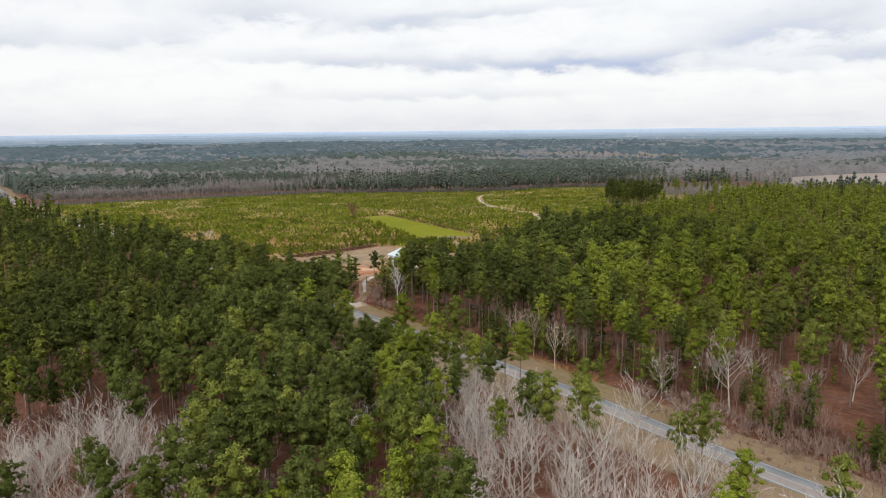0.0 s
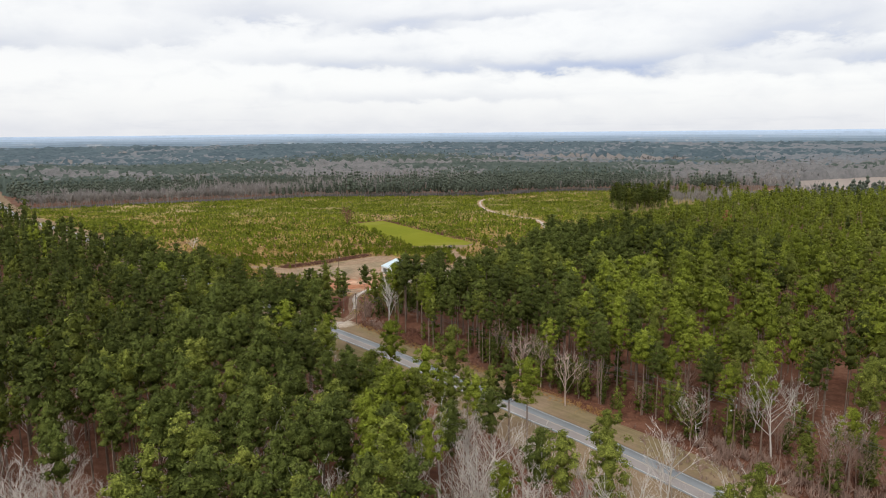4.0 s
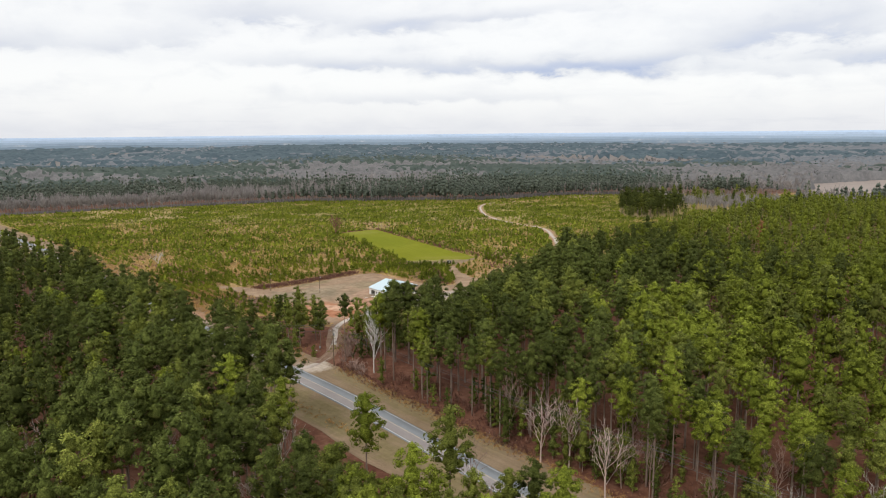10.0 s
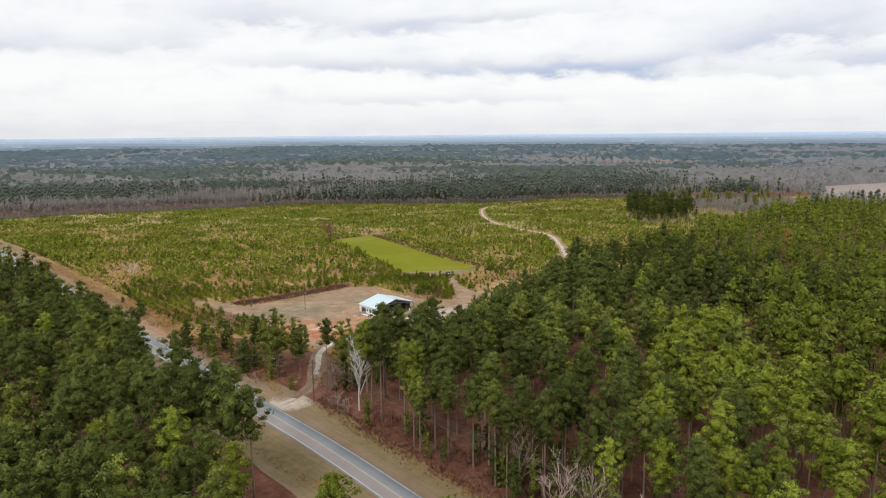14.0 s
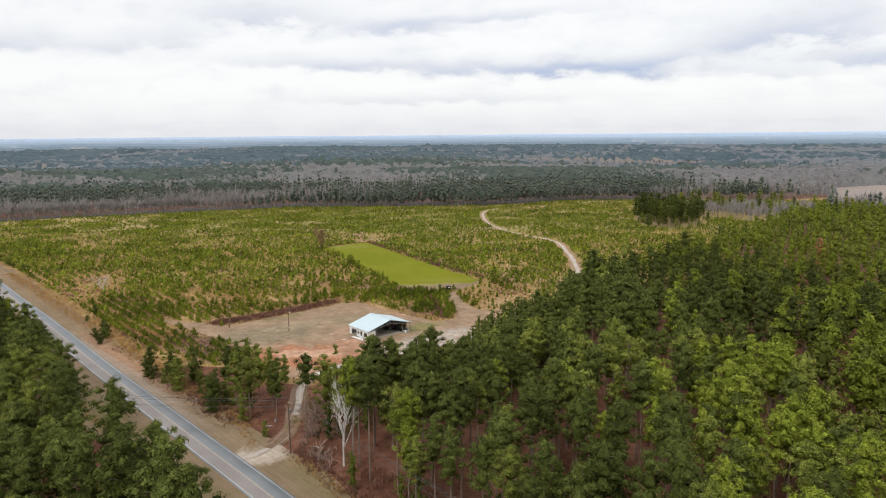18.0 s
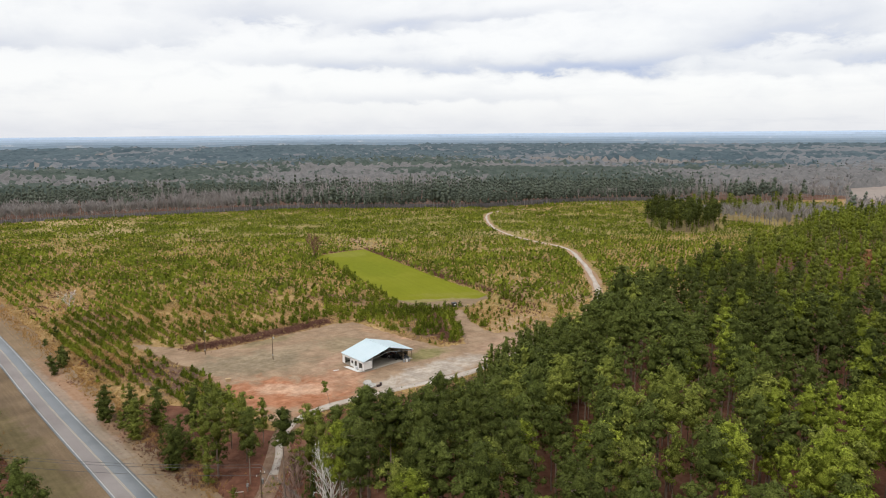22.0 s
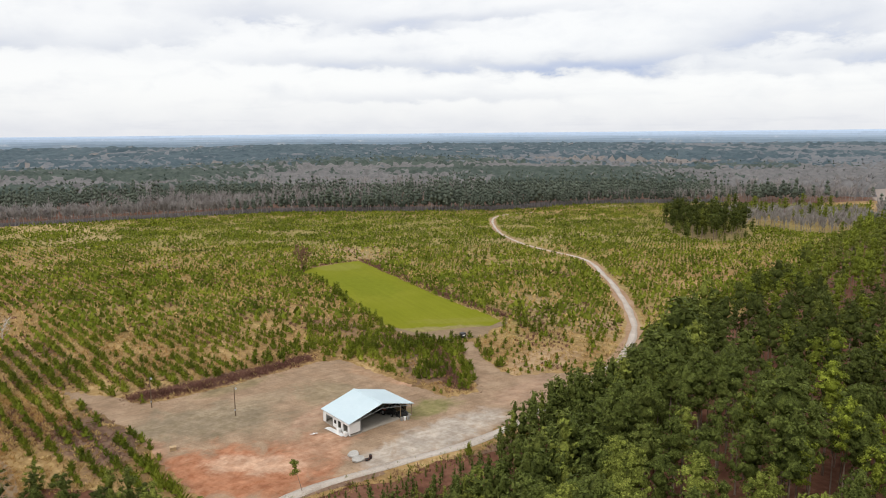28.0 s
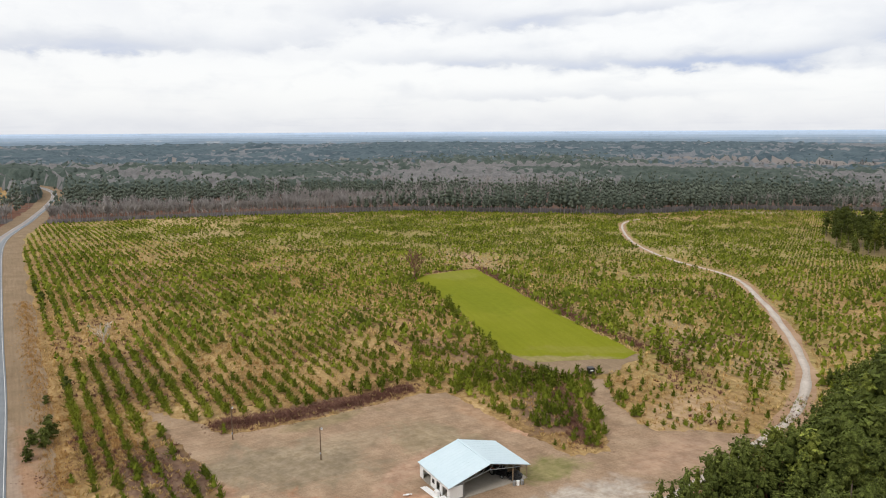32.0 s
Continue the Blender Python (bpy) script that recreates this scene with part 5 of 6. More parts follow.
bake("distant_bare_woods", far_bare, np.column_stack([ef, np.full(len(ef), 0.95)]), [M_FARBARE, M_FARBARE], "row of grey leafless trees along the far field edge", "forest", 61, sink=0.3)

# ridges beyond, as a plain backdrop of distance; haze painted in and glowing
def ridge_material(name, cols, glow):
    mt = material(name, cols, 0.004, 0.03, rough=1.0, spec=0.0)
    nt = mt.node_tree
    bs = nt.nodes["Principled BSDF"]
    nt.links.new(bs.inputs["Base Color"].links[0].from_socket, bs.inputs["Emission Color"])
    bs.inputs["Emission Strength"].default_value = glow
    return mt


for k, r in enumerate((2350, 2700, 3100, 3500, 3900, 4300, 4650)):
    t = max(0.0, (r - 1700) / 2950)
    # painted haze: each farther ridge is paler and bluer, and glows more
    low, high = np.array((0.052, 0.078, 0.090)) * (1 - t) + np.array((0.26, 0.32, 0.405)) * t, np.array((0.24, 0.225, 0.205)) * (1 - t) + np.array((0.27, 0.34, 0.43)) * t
    mt = ridge_material("hazed_distant_ridge", [tuple(low * 0.9), tuple(low), tuple(low * 1.08), tuple(low * 0.8 + high * 0.2), tuple(high)], 0.5 + 0.5 * t)
    a = np.linspace(-1.05, 0.95, 420)
    x, y = r * np.sin(a), 200 + r * np.cos(a)
    lift = np.array([9 * noise.noise(Vector((v * 7, k * 3.1, 0))) + 3.0 * noise.noise(Vector((v * 31, k, 2))) + (1.6 * noise.noise(Vector((v * 260, k, 5))) if k < 6 else 0.4) for v in a])
    sight = 62 - r * (0.0175 - 0.0153 * ((r - 2350) / 2300) ** 0.75)
    top = sight + lift * (0.75 - 0.5 * t) + (7 * np.clip(a, 0, 0.6) if k >= 5 else 0)
    back = 160
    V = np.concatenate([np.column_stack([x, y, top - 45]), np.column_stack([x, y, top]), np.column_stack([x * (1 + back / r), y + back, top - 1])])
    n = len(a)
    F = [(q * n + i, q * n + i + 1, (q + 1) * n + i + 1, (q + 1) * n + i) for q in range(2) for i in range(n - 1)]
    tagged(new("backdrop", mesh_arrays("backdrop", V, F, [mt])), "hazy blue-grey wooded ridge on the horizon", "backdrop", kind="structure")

# replanted rows of young pines
ang = math.atan2(123, -119)
c0 = np.array([-60.0, 560.0])
ux, uy = np.array([math.cos(ang), math.sin(ang)]), np.array([-math.sin(ang), math.cos(ang)])
q = np.concatenate([c0 + uy * (i * 3.6) + np.outer(np.arange(-330, 330) * 1.9, ux) for i in range(-190, 190)])
q = q + RNG.normal(0, 0.22, q.shape)
q = q[inside(FIELD, q[:, 0], q[:, 1])]
for area in (YARD, PLOT, PLOT_DIRT, GROVE, BARE_STRIP):
    q = q[~inside(area, q[:, 0], q[:, 1])]
q = q[(drive_gap(q) > 3.6) & (road_gap(q) > 13.5)]
BERM = spline([(-79, 347), (-69, 352), (-59, 359), (-50, 367.5), (-43, 375)], 2.0)
q = q[np.sqrt(((q[:, None] - BERM[None]) ** 2).sum(-1)).min(1) > 4.2]
den = patchy(q, 0.03, 2.0) + 0.7 * patchy(q, 0.11, 4.0)
bald = np.exp(-((q[:, 0] + 330) / 80) ** 2 - ((q[:, 1] - 735) / 50) ** 2) + 0.6 * np.exp(-((q[:, 0] + 250) / 50) ** 2 - ((q[:, 1] - 640) / 40) ** 2) + 0.5 * np.exp(-((q[:, 0] + 60) / 45) ** 2 - ((q[:, 1] - 560) / 35) ** 2)
q = q[RNG.random(len(q)) < np.clip(0.85 + 0.95 * den - 0.5 * bald, 0.15, 1)]
hq = np.clip(0.98 + 0.5 * patchy(q, 0.03, 9.0) + 0.25 * patchy(q, 0.1, 6.0) + RNG.normal(0, 0.24, len(q)), 0.35, 2.0)
hq = hq * (1 - 0.22 * ss(480, 580, q[:, 1]))
spare = np.exp(-((q[:, 0] - 22) / 30) ** 2 - ((q[:, 1] - 378) / 26) ** 2)
few = RNG.random(len(q)) > 0.62 * spare
q, hq = q[few], (hq * (1 - 0.35 * spare))[few]
near_q = np.hypot(q[:, 0] + 30, q[:, 1] - 250) < 165
y_near = [young_shape(100 + i, 2.2, 1.1, 12, 0.19, 4) for i in range(6)]
y_far = [young_shape(120 + i, 2.2, 1.35, 3, 0.8) for i in range(4)]
bake("young_pines", y_near, np.column_stack([q[near_q], hq[near_q]]), [M_BARK, M_YOUNG], "rows of young bright green planted pines", "saplings", 5)
bake("young_pines", y_far, np.column_stack([q[~near_q], hq[~near_q]]), [M_BARK, M_YOUNG], "rows of young bright green pines far across the field", "saplings", 6)

# denser young growth behind the yard
back_edge = scatter([(-40, 378), (-17, 361), (-3, 349), (7, 352), (11, 364), (1, 398), (-26, 402)], 2.3, 0.42, RNG)
back_edge = back_edge[~inside(YARD, back_edge[:, 0], back_edge[:, 1]) & ~inside(PLOT, back_edge[:, 0], back_edge[:, 1]) & ~inside(PLOT_DIRT, back_edge[:, 0], back_edge[:, 1]) & (patchy(back_edge, 0.12, 7.0) > -0.22)]
bake("young_pines", y_near, np.column_stack([back_edge, RNG.uniform(0.6, 1.45, len(back_edge))]), [M_BARK, M_YOUNG], "crowded young pines growing up behind the yard", "saplings", 9)


def tuft_shape(seed, n, ln, wd, m=0):
    rng = np.random.default_rng(seed)
    s = Shape()
    s.tufts([(0, 0, 0)], [(0, 0, 1)], n, ln, wd, rng, m, 0.9)
    return s


gr = np.concatenate([scatter(FIELD, 3.4, 0.45, RNG), scatter([(-95, 300), (-235, 440), (-150, 520), (60, 500), (70, 400), (0, 320)], 2.3, 0.45, RNG)])
gr = gr[~inside(YARD, gr[:, 0], gr[:, 1]) & ~inside(PLOT, gr[:, 0], gr[:, 1]) & ~inside(PLOT_DIRT, gr[:, 0], gr[:, 1]) & (drive_gap(gr) > 2.8) & (road_gap(gr) > 14.0) & (gr[:, 1] < 600)]
sel = patchy(gr, 0.06, 21.0)
def near_yard_spots(step):
    p = np.concatenate([scatter([(-92, 302), (-140, 352), (-170, 395), (-90, 420), (-58, 362), (-102, 354), (-62, 306)], step, 0.45, RNG), scatter([(-42, 378), (-30, 402), (14, 404), (40, 400), (46, 384), (26, 364), (12, 362), (-4, 348), (-17, 360)], step, 0.45, RNG)])
    p = p[~inside(YARD, p[:, 0], p[:, 1]) & ~inside(PLOT, p[:, 0], p[:, 1]) & ~inside(PLOT_DIRT, p[:, 0], p[:, 1])]
    return p[(drive_gap(p) > 2.8) & (road_gap(p) > 13.0)]


extra = near_yard_spots(1.6)
extra = extra[(extra[:, 0] < -45) | (RNG.random(len(extra)) < 0.5)]
ex = patchy(extra, 0.09, 14.0)
bake("dry_grass", [tuft_shape(180 + i, 6, 0.75, 0.16) for i in range(4)], np.column_stack([extra, np.ones(len(extra))])[ex > -0.15], [M_STRAW], "golden dead grass filling the rows beside the yard", "grass", 27, (0.6, 1.5))
bake("dry_grass", [tuft_shape(190 + i, 6, 0.75, 0.16) for i in range(4)], np.column_stack([extra, np.ones(len(extra))])[ex <= -0.02], [M_SEDGE], "rusty dead grass filling the rows beside the yard", "grass", 28, (0.6, 1.4))
fine_g = np.hypot(gr[:, 0] + 30, gr[:, 1] - 250) < 165
for shapes, pick, sd in (([tuft_shape(130 + i, 9, 0.85, 0.13) for i in range(4)], fine_g, 7), ([tuft_shape(133 + i, 4, 1.0, 0.40) for i in range(3)], ~fine_g, 17)):
    use = pick & (sel > -0.18)
    bake("dry_grass", shapes, np.column_stack([gr, np.ones(len(gr))])[use], [M_STRAW], "tufts of dry straw-coloured grass between the saplings", "grass", sd, (0.6, 1.5))
bake("dead_weeds", [tuft_shape(135 + i, 9, 0.8, 0.14) for i in range(3)], np.column_stack([gr, np.ones(len(gr))])[sel <= -0.18], [M_BRUSH], "patches of dead purple-brown weeds between the saplings", "weeds", 8, (0.6, 1.6))


def brush_along(name, line, width, count, label, seed, tall=1.0, stuff=None):
    """A long low heap of dead branches."""
    rng = np.random.default_rng(seed)
    ln = spline(line, 1.0)
    i = rng.integers(0, len(ln) - 1, count)
    off = rng.normal(0, width / 2.4, (count, 2))
    p = ln[i] + off
    far = np.hypot(off[:, 0], off[:, 1]) / width
    sh = [tuft_shape(seed + 300 + k, 11, 1.4, 0.11) for k in range(3)]
    return bake(name, sh, np.column_stack([p, np.clip(1.2 - far, 0.4, 1.2) * tall]), [stuff or M_BRUSH], label, "brush", seed, (0.7, 1.2))


brush_along("brush_berm", [(-79, 347), (-69, 352), (-59, 359), (-50, 367.5), (-43, 375)], 5.4, 3200, "long low berm of dark purple-brown dead brush beside the yard", 401, 0.8)
brush_along("brush_strip", [(-50, 539), (-29, 496), (-6, 451), (17, 414)], 5.0, 2600, "strip of dark dead brush along the green plot", 402, 0.9)
brush_along("brush_strip", [(-53, 535), (-64, 526), (-73, 513), (-74, 500)], 2.0, 250, "strip of dark dead brush at the end of the green plot", 403, 0.8)
brush_along("brush_strip", [(-7, 380), (-6, 368), (-3, 358), (-1, 350)], 5.5, 900, "patch of dark dead brush beside the dirt path", 404, 0.9)
brush_along("understorey", [(150, 62), (112, 100), (72, 150), (50, 176), (32, 195), (16, 211), (0, 229), (-15, 244)], 9.0, 1500, "reddish leafless undergrowth along the foot of the pines", 405, 1.3)
brush_along("sedge_strip", [(-45, 267), (-63, 286), (-86, 310), (-115, 340), (-155, 381), (-205, 433)], 5.5, 3000, "strip of rusty dead sedge grass along the verge", 406, 0.7, M_SEDGE)
brush_along("dead_weeds", [(-100, 322), (-88, 330), (-74, 322), (-66, 312)], 9.0, 900, "purple-brown dead weeds between the planted rows", 413, 0.5)
behind = BERM + (-1.5, 5.0) + RNG.normal(0, 1.6, BERM.shape)
bake("green_bushes", [pine_shape(158 + i, 10, 2.0, 0.12, 14, 9, 0.7, 0.95, 3, 1.0) for i in range(3)], np.column_stack([behind, RNG.uniform(0.18, 0.34, len(behind))]), [M_BARK, M_YOUNG], "dark green bushy pines behind the brush berm", "bushes", 414)
brush_along("sedge_strip", [(-46, 268), (-42, 259), (-40, 256)], 3.0, 160, "rusty dead grass beside the mouth of the drive", 415, 0.5, M_SEDGE)
brush_along("sedge_strip", [(-29, 250), (-16, 234), (0, 216), (18, 196), (40, 171)], 4.2, 1900, "rusty dead grass between the verge and the pines", 416, 0.5, M_SEDGE)
brush_along("understorey", [(-46, 270), (-58, 282), (-70, 294)], 10.0, 700, "reddish leafless undergrowth below the half-grown pines", 417, 0.7)
lane_side = [(-33, 266), (-33, 280), (-34, 289), (-30, 298), (-23, 304), (-10, 311), (4, 319), (14, 329), (25, 345), (39, 366), (49, 385)]
brush_along("dry_grass", lane_side, 4.0, 700, "straw-coloured grass and weeds beside the gravel drive", 418, 0.5, M_STRAW)
brush_along("dead_weeds", lane_side, 5.0, 500, "reddish dead weeds beside the gravel drive", 419, 0.6)
brush_along("green_bushes", lane_side, 5.5, 420, "low green pine seedlings beside the gravel drive", 420, 0.8, M_YOUNG)
rim = [tuple(p) for p in ragged(YARD, 3.0, 0.3, 77)]
brush_along("dry_grass", [p for p in rim + rim[:1] if math.hypot(p[0] + 16, p[1] - 330) > 24 or p[1] > 342], 2.0, 520, "ragged fringe of dry grass round the dirt yard", 411, 0.30, M_STRAW)
brush_along("dead_weeds", [(-30, 253), (-17, 237), (0, 218), (18, 198)], 4.5, 900, "reddish dead weeds and twigs along the foot of the pines", 423, 0.8)
brush_along("understorey", [(52, 160), (70, 138), (92, 116), (118, 92)], 16.0, 1700, "pinkish leafless saplings filling the thin part of the wood", 424, 1.6, M_PINKBARE)
left_edge = [(-20, 209), (-45, 234), (-70, 259), (-100, 289), (-140, 330)]
brush_along("sedge_strip", left_edge, 3.0, 700, "rusty dead grass along the foot of the wood", 412, 0.6, M_SEDGE)
brush_along("understorey", [(-22, 246), (-28, 258), (-30, 272), (-30, 284)], 3.6, 160, "pinkish leafless saplings beside the drive", 410, 1.7, M_PINKBARE)
brush_along("understorey", [(-48, 268), (-66, 286), (-80, 300)], 4.0, 220, "reddish leafless undergrowth below the half-grown pines", 409, 1.0)


brush_along("dry_grass", [(-88, 331), (-99, 338), (-108, 345), (-117, 348)], 9.0, 700, "tall orange-straw grass between the planted rows", 421, 0.75, M_SEDGE)
brush_along("dead_weeds", [(-84, 327), (-94, 331), (-106, 342)], 10.0, 420, "purple-brown dead weeds among the tall grass", 422, 0.8)
pb = spline([(-22, 403), (-31, 419), (-43, 446), (-56, 474), (-68, 497)], 2.6)
pb = pb + RNG.normal(0, 1.0, pb.shape) + (-2.5, 0)
pb2 = spline([(16, 414), (8, 428), (-4, 450)], 3.0) + (4.5, 0)
pb = np.concatenate([pb, pb2, np.column_stack([RNG.normal(-14, 5, 16), RNG.normal(384, 4, 16)]), np.column_stack([RNG.normal(22, 5, 14), RNG.normal(402, 6, 14)])])
pb = pb[~inside(PLOT, pb[:, 0], pb[:, 1])]
bake("green_bushes", [pine_shape(58 + i, 10, 2.0, 0.12, 14, 8, 0.8, 1.0, 3, 1.0) for i in range(3)], np.column_stack([pb, RNG.uniform(0.22, 0.42, len(pb))]), [M_BARK, M_YOUNG], "dense bright green bushes along the edge of the plot", "bushes", 62)


# ---------------------------------------------------------------- built things
def bm_mesh(name, bm, mat):
    me = bpy.data.meshes.new(name)
    bm.to_mesh(me)
    bm.free()
    me.materials.append(mat)
    return me


def piece(name, bm, mat, parent, label=""):
    return part(name, bm_mesh(name, bm, mat), parent, label)


def box(bm, x0, x1, y0, y1, z0, z1, bevel=0.0):
    r = bmesh.ops.create_cube(bm, size=1.0)
    for v in r["verts"]:
        v.co = Vector(((x0 + x1) / 2 + v.co.x * (x1 - x0), (y0 + y1) / 2 + v.co.y * (y1 - y0), (z0 + z1) / 2 + v.co.z * (z1 - z0)))
    if bevel:
        bmesh.ops.bevel(bm, geom=list({e for v in r["verts"] for e in v.link_edges}), offset=bevel, segments=2, affect="EDGES")


def boxes(*rows, bevel=0.0):
    bm = bmesh.new()
    for r in rows:
        box(bm, *r, bevel=bevel)
    return bm


def rod(bm, a, b, r0, r1=None, sides=8):
    a, b = Vector(a), Vector(b)
    d = b - a
    m4 = Matrix.Translation((a + b) / 2) @ d.to_track_quat("Z", "Y").to_matrix().to_4x4()
    bmesh.ops.create_cone(bm, cap_ends=True, segments=sides, radius1=r0, radius2=r0 if r1 is None else r1, depth=d.length, matrix=m4)


def rods(*rows, sides=8):
    bm = bmesh.new()
    for r in rows:
        rod(bm, *r, sides=sides)
    return bm


# open-sided barn: local x runs across the front, y from front to back
barn_turn = math.atan2(0.66, 0.75)
BARN = Matrix.Translation((-21.4, 333.9, gz(-21.4, 333.9) + 0.16)) @ Matrix.Rotation(barn_turn, 4, "Z")
W, D, EAVE, RIDGE = 8.2, 5.3, 2.8, 5.05
barn = tagged(new("barn"), "open-fronted steel barn with pale blue metal roof and white side wall", "barn")
barn.matrix_basis = BARN


def roof_slope(side):
    bm = bmesh.new()
    over = 0.3
    n = 24
    for k in range(n + 1):
        y = -D - over + (2 * D + 2 * over) * k / n
        for zoff in (0.0, -0.07):
            bm.verts.new((0.0, y, RIDGE + zoff))
            bm.verts.new((side * (W + over), y, EAVE - over * (RIDGE - EAVE) / W + zoff))
    bm.verts.ensure_lookup_table()
    v = bm.verts
    for k in range(n):
        a, c = 4 * k, 4 * (k + 1)
        bm.faces.new((v[a], v[a + 1], v[c + 1], v[c]))
        bm.faces.new((v[a + 2], v[c + 2], v[c + 3], v[a + 3]))
        bm.faces.new((v[a + 1], v[a + 3], v[c + 3], v[c + 1]))
    for a in (0, 4 * n):
        bm.faces.new((v[a], v[a + 2], v[a + 3], v[a + 1]))
    bmesh.ops.recalc_face_normals(bm, faces=bm.faces)
    return bm


for side in (-1, 1):
    rf = piece("roof_panel", roof_slope(side), M_ROOF, barn, "pale blue ribbed metal roof slope")
    slope = (RIDGE - EAVE) / W
    for k in range(14):
        y = -D - 0.2 + k * (2 * D + 0.4) / 13
        bm = bmesh.new()
        rod(bm, (side * 0.1, y, RIDGE - 0.1 * slope + 0.02), (side * (W + 0.28), y, EAVE - 0.28 * slope + 0.005), 0.011, sides=4)
        piece("rib", bm, M_ROOF, rf)
piece("ridge_cap", boxes((-0.22, 0.22, -D - 0.32, D + 0.32, RIDGE - 0.03, RIDGE + 0.05), bevel=0.02), M_ROOF, barn, "folded metal ridge cap")
piece("slab", boxes((-W, W, -D, D, -0.16, 0.05)), M_CONC, barn, "dusty concrete floor slab")
piece("back_wall", boxes((-W, W, D - 0.12, D, 0.05, EAVE - 0.1)), M_WHITE, barn)
piece("back_gable", (lambda bm: (bm.faces.new([bm.verts.new(p) for p in ((-W, D - 0.06, EAVE - 0.1), (W, D - 0.06, EAVE - 0.1), (0, D - 0.06, RIDGE - 0.1))]), bm)[1])(bmesh.new()), M_WHITE, barn)
# long white side wall with three openings
wl = piece("side_wall", boxes((-W, -W + 0.14, -D + 2.6, -D + 3.4, 0.05, 2.5), (-W, -W + 0.14, -D + 4.6, -D + 6.6, 0.05, 2.5), (-W, -W + 0.14, -D + 9.4, D, 0.05, 2.5), (-W, -W + 0.14, -D, D, 1.95, EAVE - 0.1), (-W, -W + 0.14, -D, -D + 0.8, 0.05, 2.6)), M_WHITE, barn, "white painted side wall with open bays")
piece("wall_window", boxes((-W - 0.03, -W + 0.03, -D + 5.2, -D + 6.0, 0.95, 1.7)), M_BLACK, wl, "dark window opening")
piece("wall_return", boxes((-W + 0.14, -W + 2.6, -D, -D + 0.14, 0.38, 2.55)), M_WHITE, barn, "white front return wall")
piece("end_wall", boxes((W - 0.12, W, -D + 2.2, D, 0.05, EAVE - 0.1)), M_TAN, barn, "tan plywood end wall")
for x in (-W + 2.9, 0.0, W - 3.2, W - 0.15):
    for y in (-D + 0.2, D - 0.3):
        if y > 0 or x != 0.0:
            top = RIDGE - 0.15 - abs(x) * slope
            piece("post", rods(((x, y, 0.05), (x, y, top), 0.10)), M_STEEL if x < W - 3.5 else M_WOOD, barn)
# front truss
y = -D + 0.15
for a, b_ in (((-W, EAVE - 0.15), (0, RIDGE - 0.15)), ((0, RIDGE - 0.15), (W, EAVE - 0.15)), ((-W, EAVE - 0.45), (0, EAVE + 0.9)), ((0, EAVE + 0.9), (W, EAVE - 0.45))):
    piece("truss_chord", rods(((a[0], y, a[1]), (b_[0], y, b_[1]), 0.07)), M_STEEL, barn, "galvanised truss chord")
for k in range(-5, 6):
    x0, x1 = k * 1.6, (k + (0.5 if k < 5 else 0)) * 1.6
    piece("truss_web", rods(((x0, y, EAVE + 0.9 - abs(x0) * 1.35 / W), (x1, y, RIDGE - 0.2 - abs(x1) * slope), 0.04)), M_STEEL, barn)
for k in range(6):
    xx = -W + 1.4 + k * 2.9
    piece("purlin", boxes((xx - 0.06, xx + 0.06, -D, D, RIDGE - 0.36 - abs(xx) * slope, RIDGE - 0.20 - abs(xx) * slope)), M_STEEL, barn)


def at_barn(x, y, z=0.05, turn=0.0):
    return BARN @ pose(x, y, z, 0, 0, turn)


def wheel(parent, x, y, r, w):
    bm = bmesh.new()
    rod(bm, (x - w / 2, y, r), (x + w / 2, y, r), r, sides=16)
    bmesh.ops.bevel(bm, geom=[e for e in bm.edges if e.calc_length() < r * 0.6], offset=w * 0.2, segments=2, affect="EDGES")
    wh = piece("wheel", bm, M_RUBBER, parent)
    piece("rim", rods(((x - w / 2 - 0.02, y, r), (x + w / 2 + 0.02, y, r), r * 0.5), sides=12), M_STEEL, wh)


def tractor(m4):
    t = tagged(new("tractor"), "dark old farm tractor parked inside the barn", "tractor")
    t.matrix_basis = m4
    piece("hood", boxes((-0.38, 0.38, -1.9, -0.1, 0.75, 1.45), bevel=0.08), M_BLACK, t)
    piece("chassis", boxes((-0.3, 0.3, -1.8, 1.0, 0.5, 0.8)), M_BLACK, t)
    piece("seat", boxes((-0.3, 0.3, 0.45, 0.95, 1.15, 1.3), (-0.3, 0.3, 0.9, 1.0, 1.3, 1.75), bevel=0.04), M_BLACK, t)
    piece("fender", boxes((-0.95, -0.55, 0.1, 1.3, 1.25, 1.42), bevel=0.05), M_RED, t)
    piece("fender", boxes((0.55, 0.95, 0.1, 1.3, 1.25, 1.42), bevel=0.05), M_RED, t)
    piece("exhaust", rods(((0.15, -1.0, 1.45), (0.15, -1.0, 2.3), 0.05)), M_STEEL, t)
    piece("steering_wheel", rods(((0, 0.2, 1.5), (0, 0.25, 1.56), 0.2)), M_BLACK, t)
    for x, yy, r, w in ((-0.75, 0.7, 0.72, 0.42), (0.75, 0.7, 0.72, 0.42), (-0.6, -1.5, 0.42, 0.24), (0.6, -1.5, 0.42, 0.24)):
        wheel(t, x, yy, r, w)


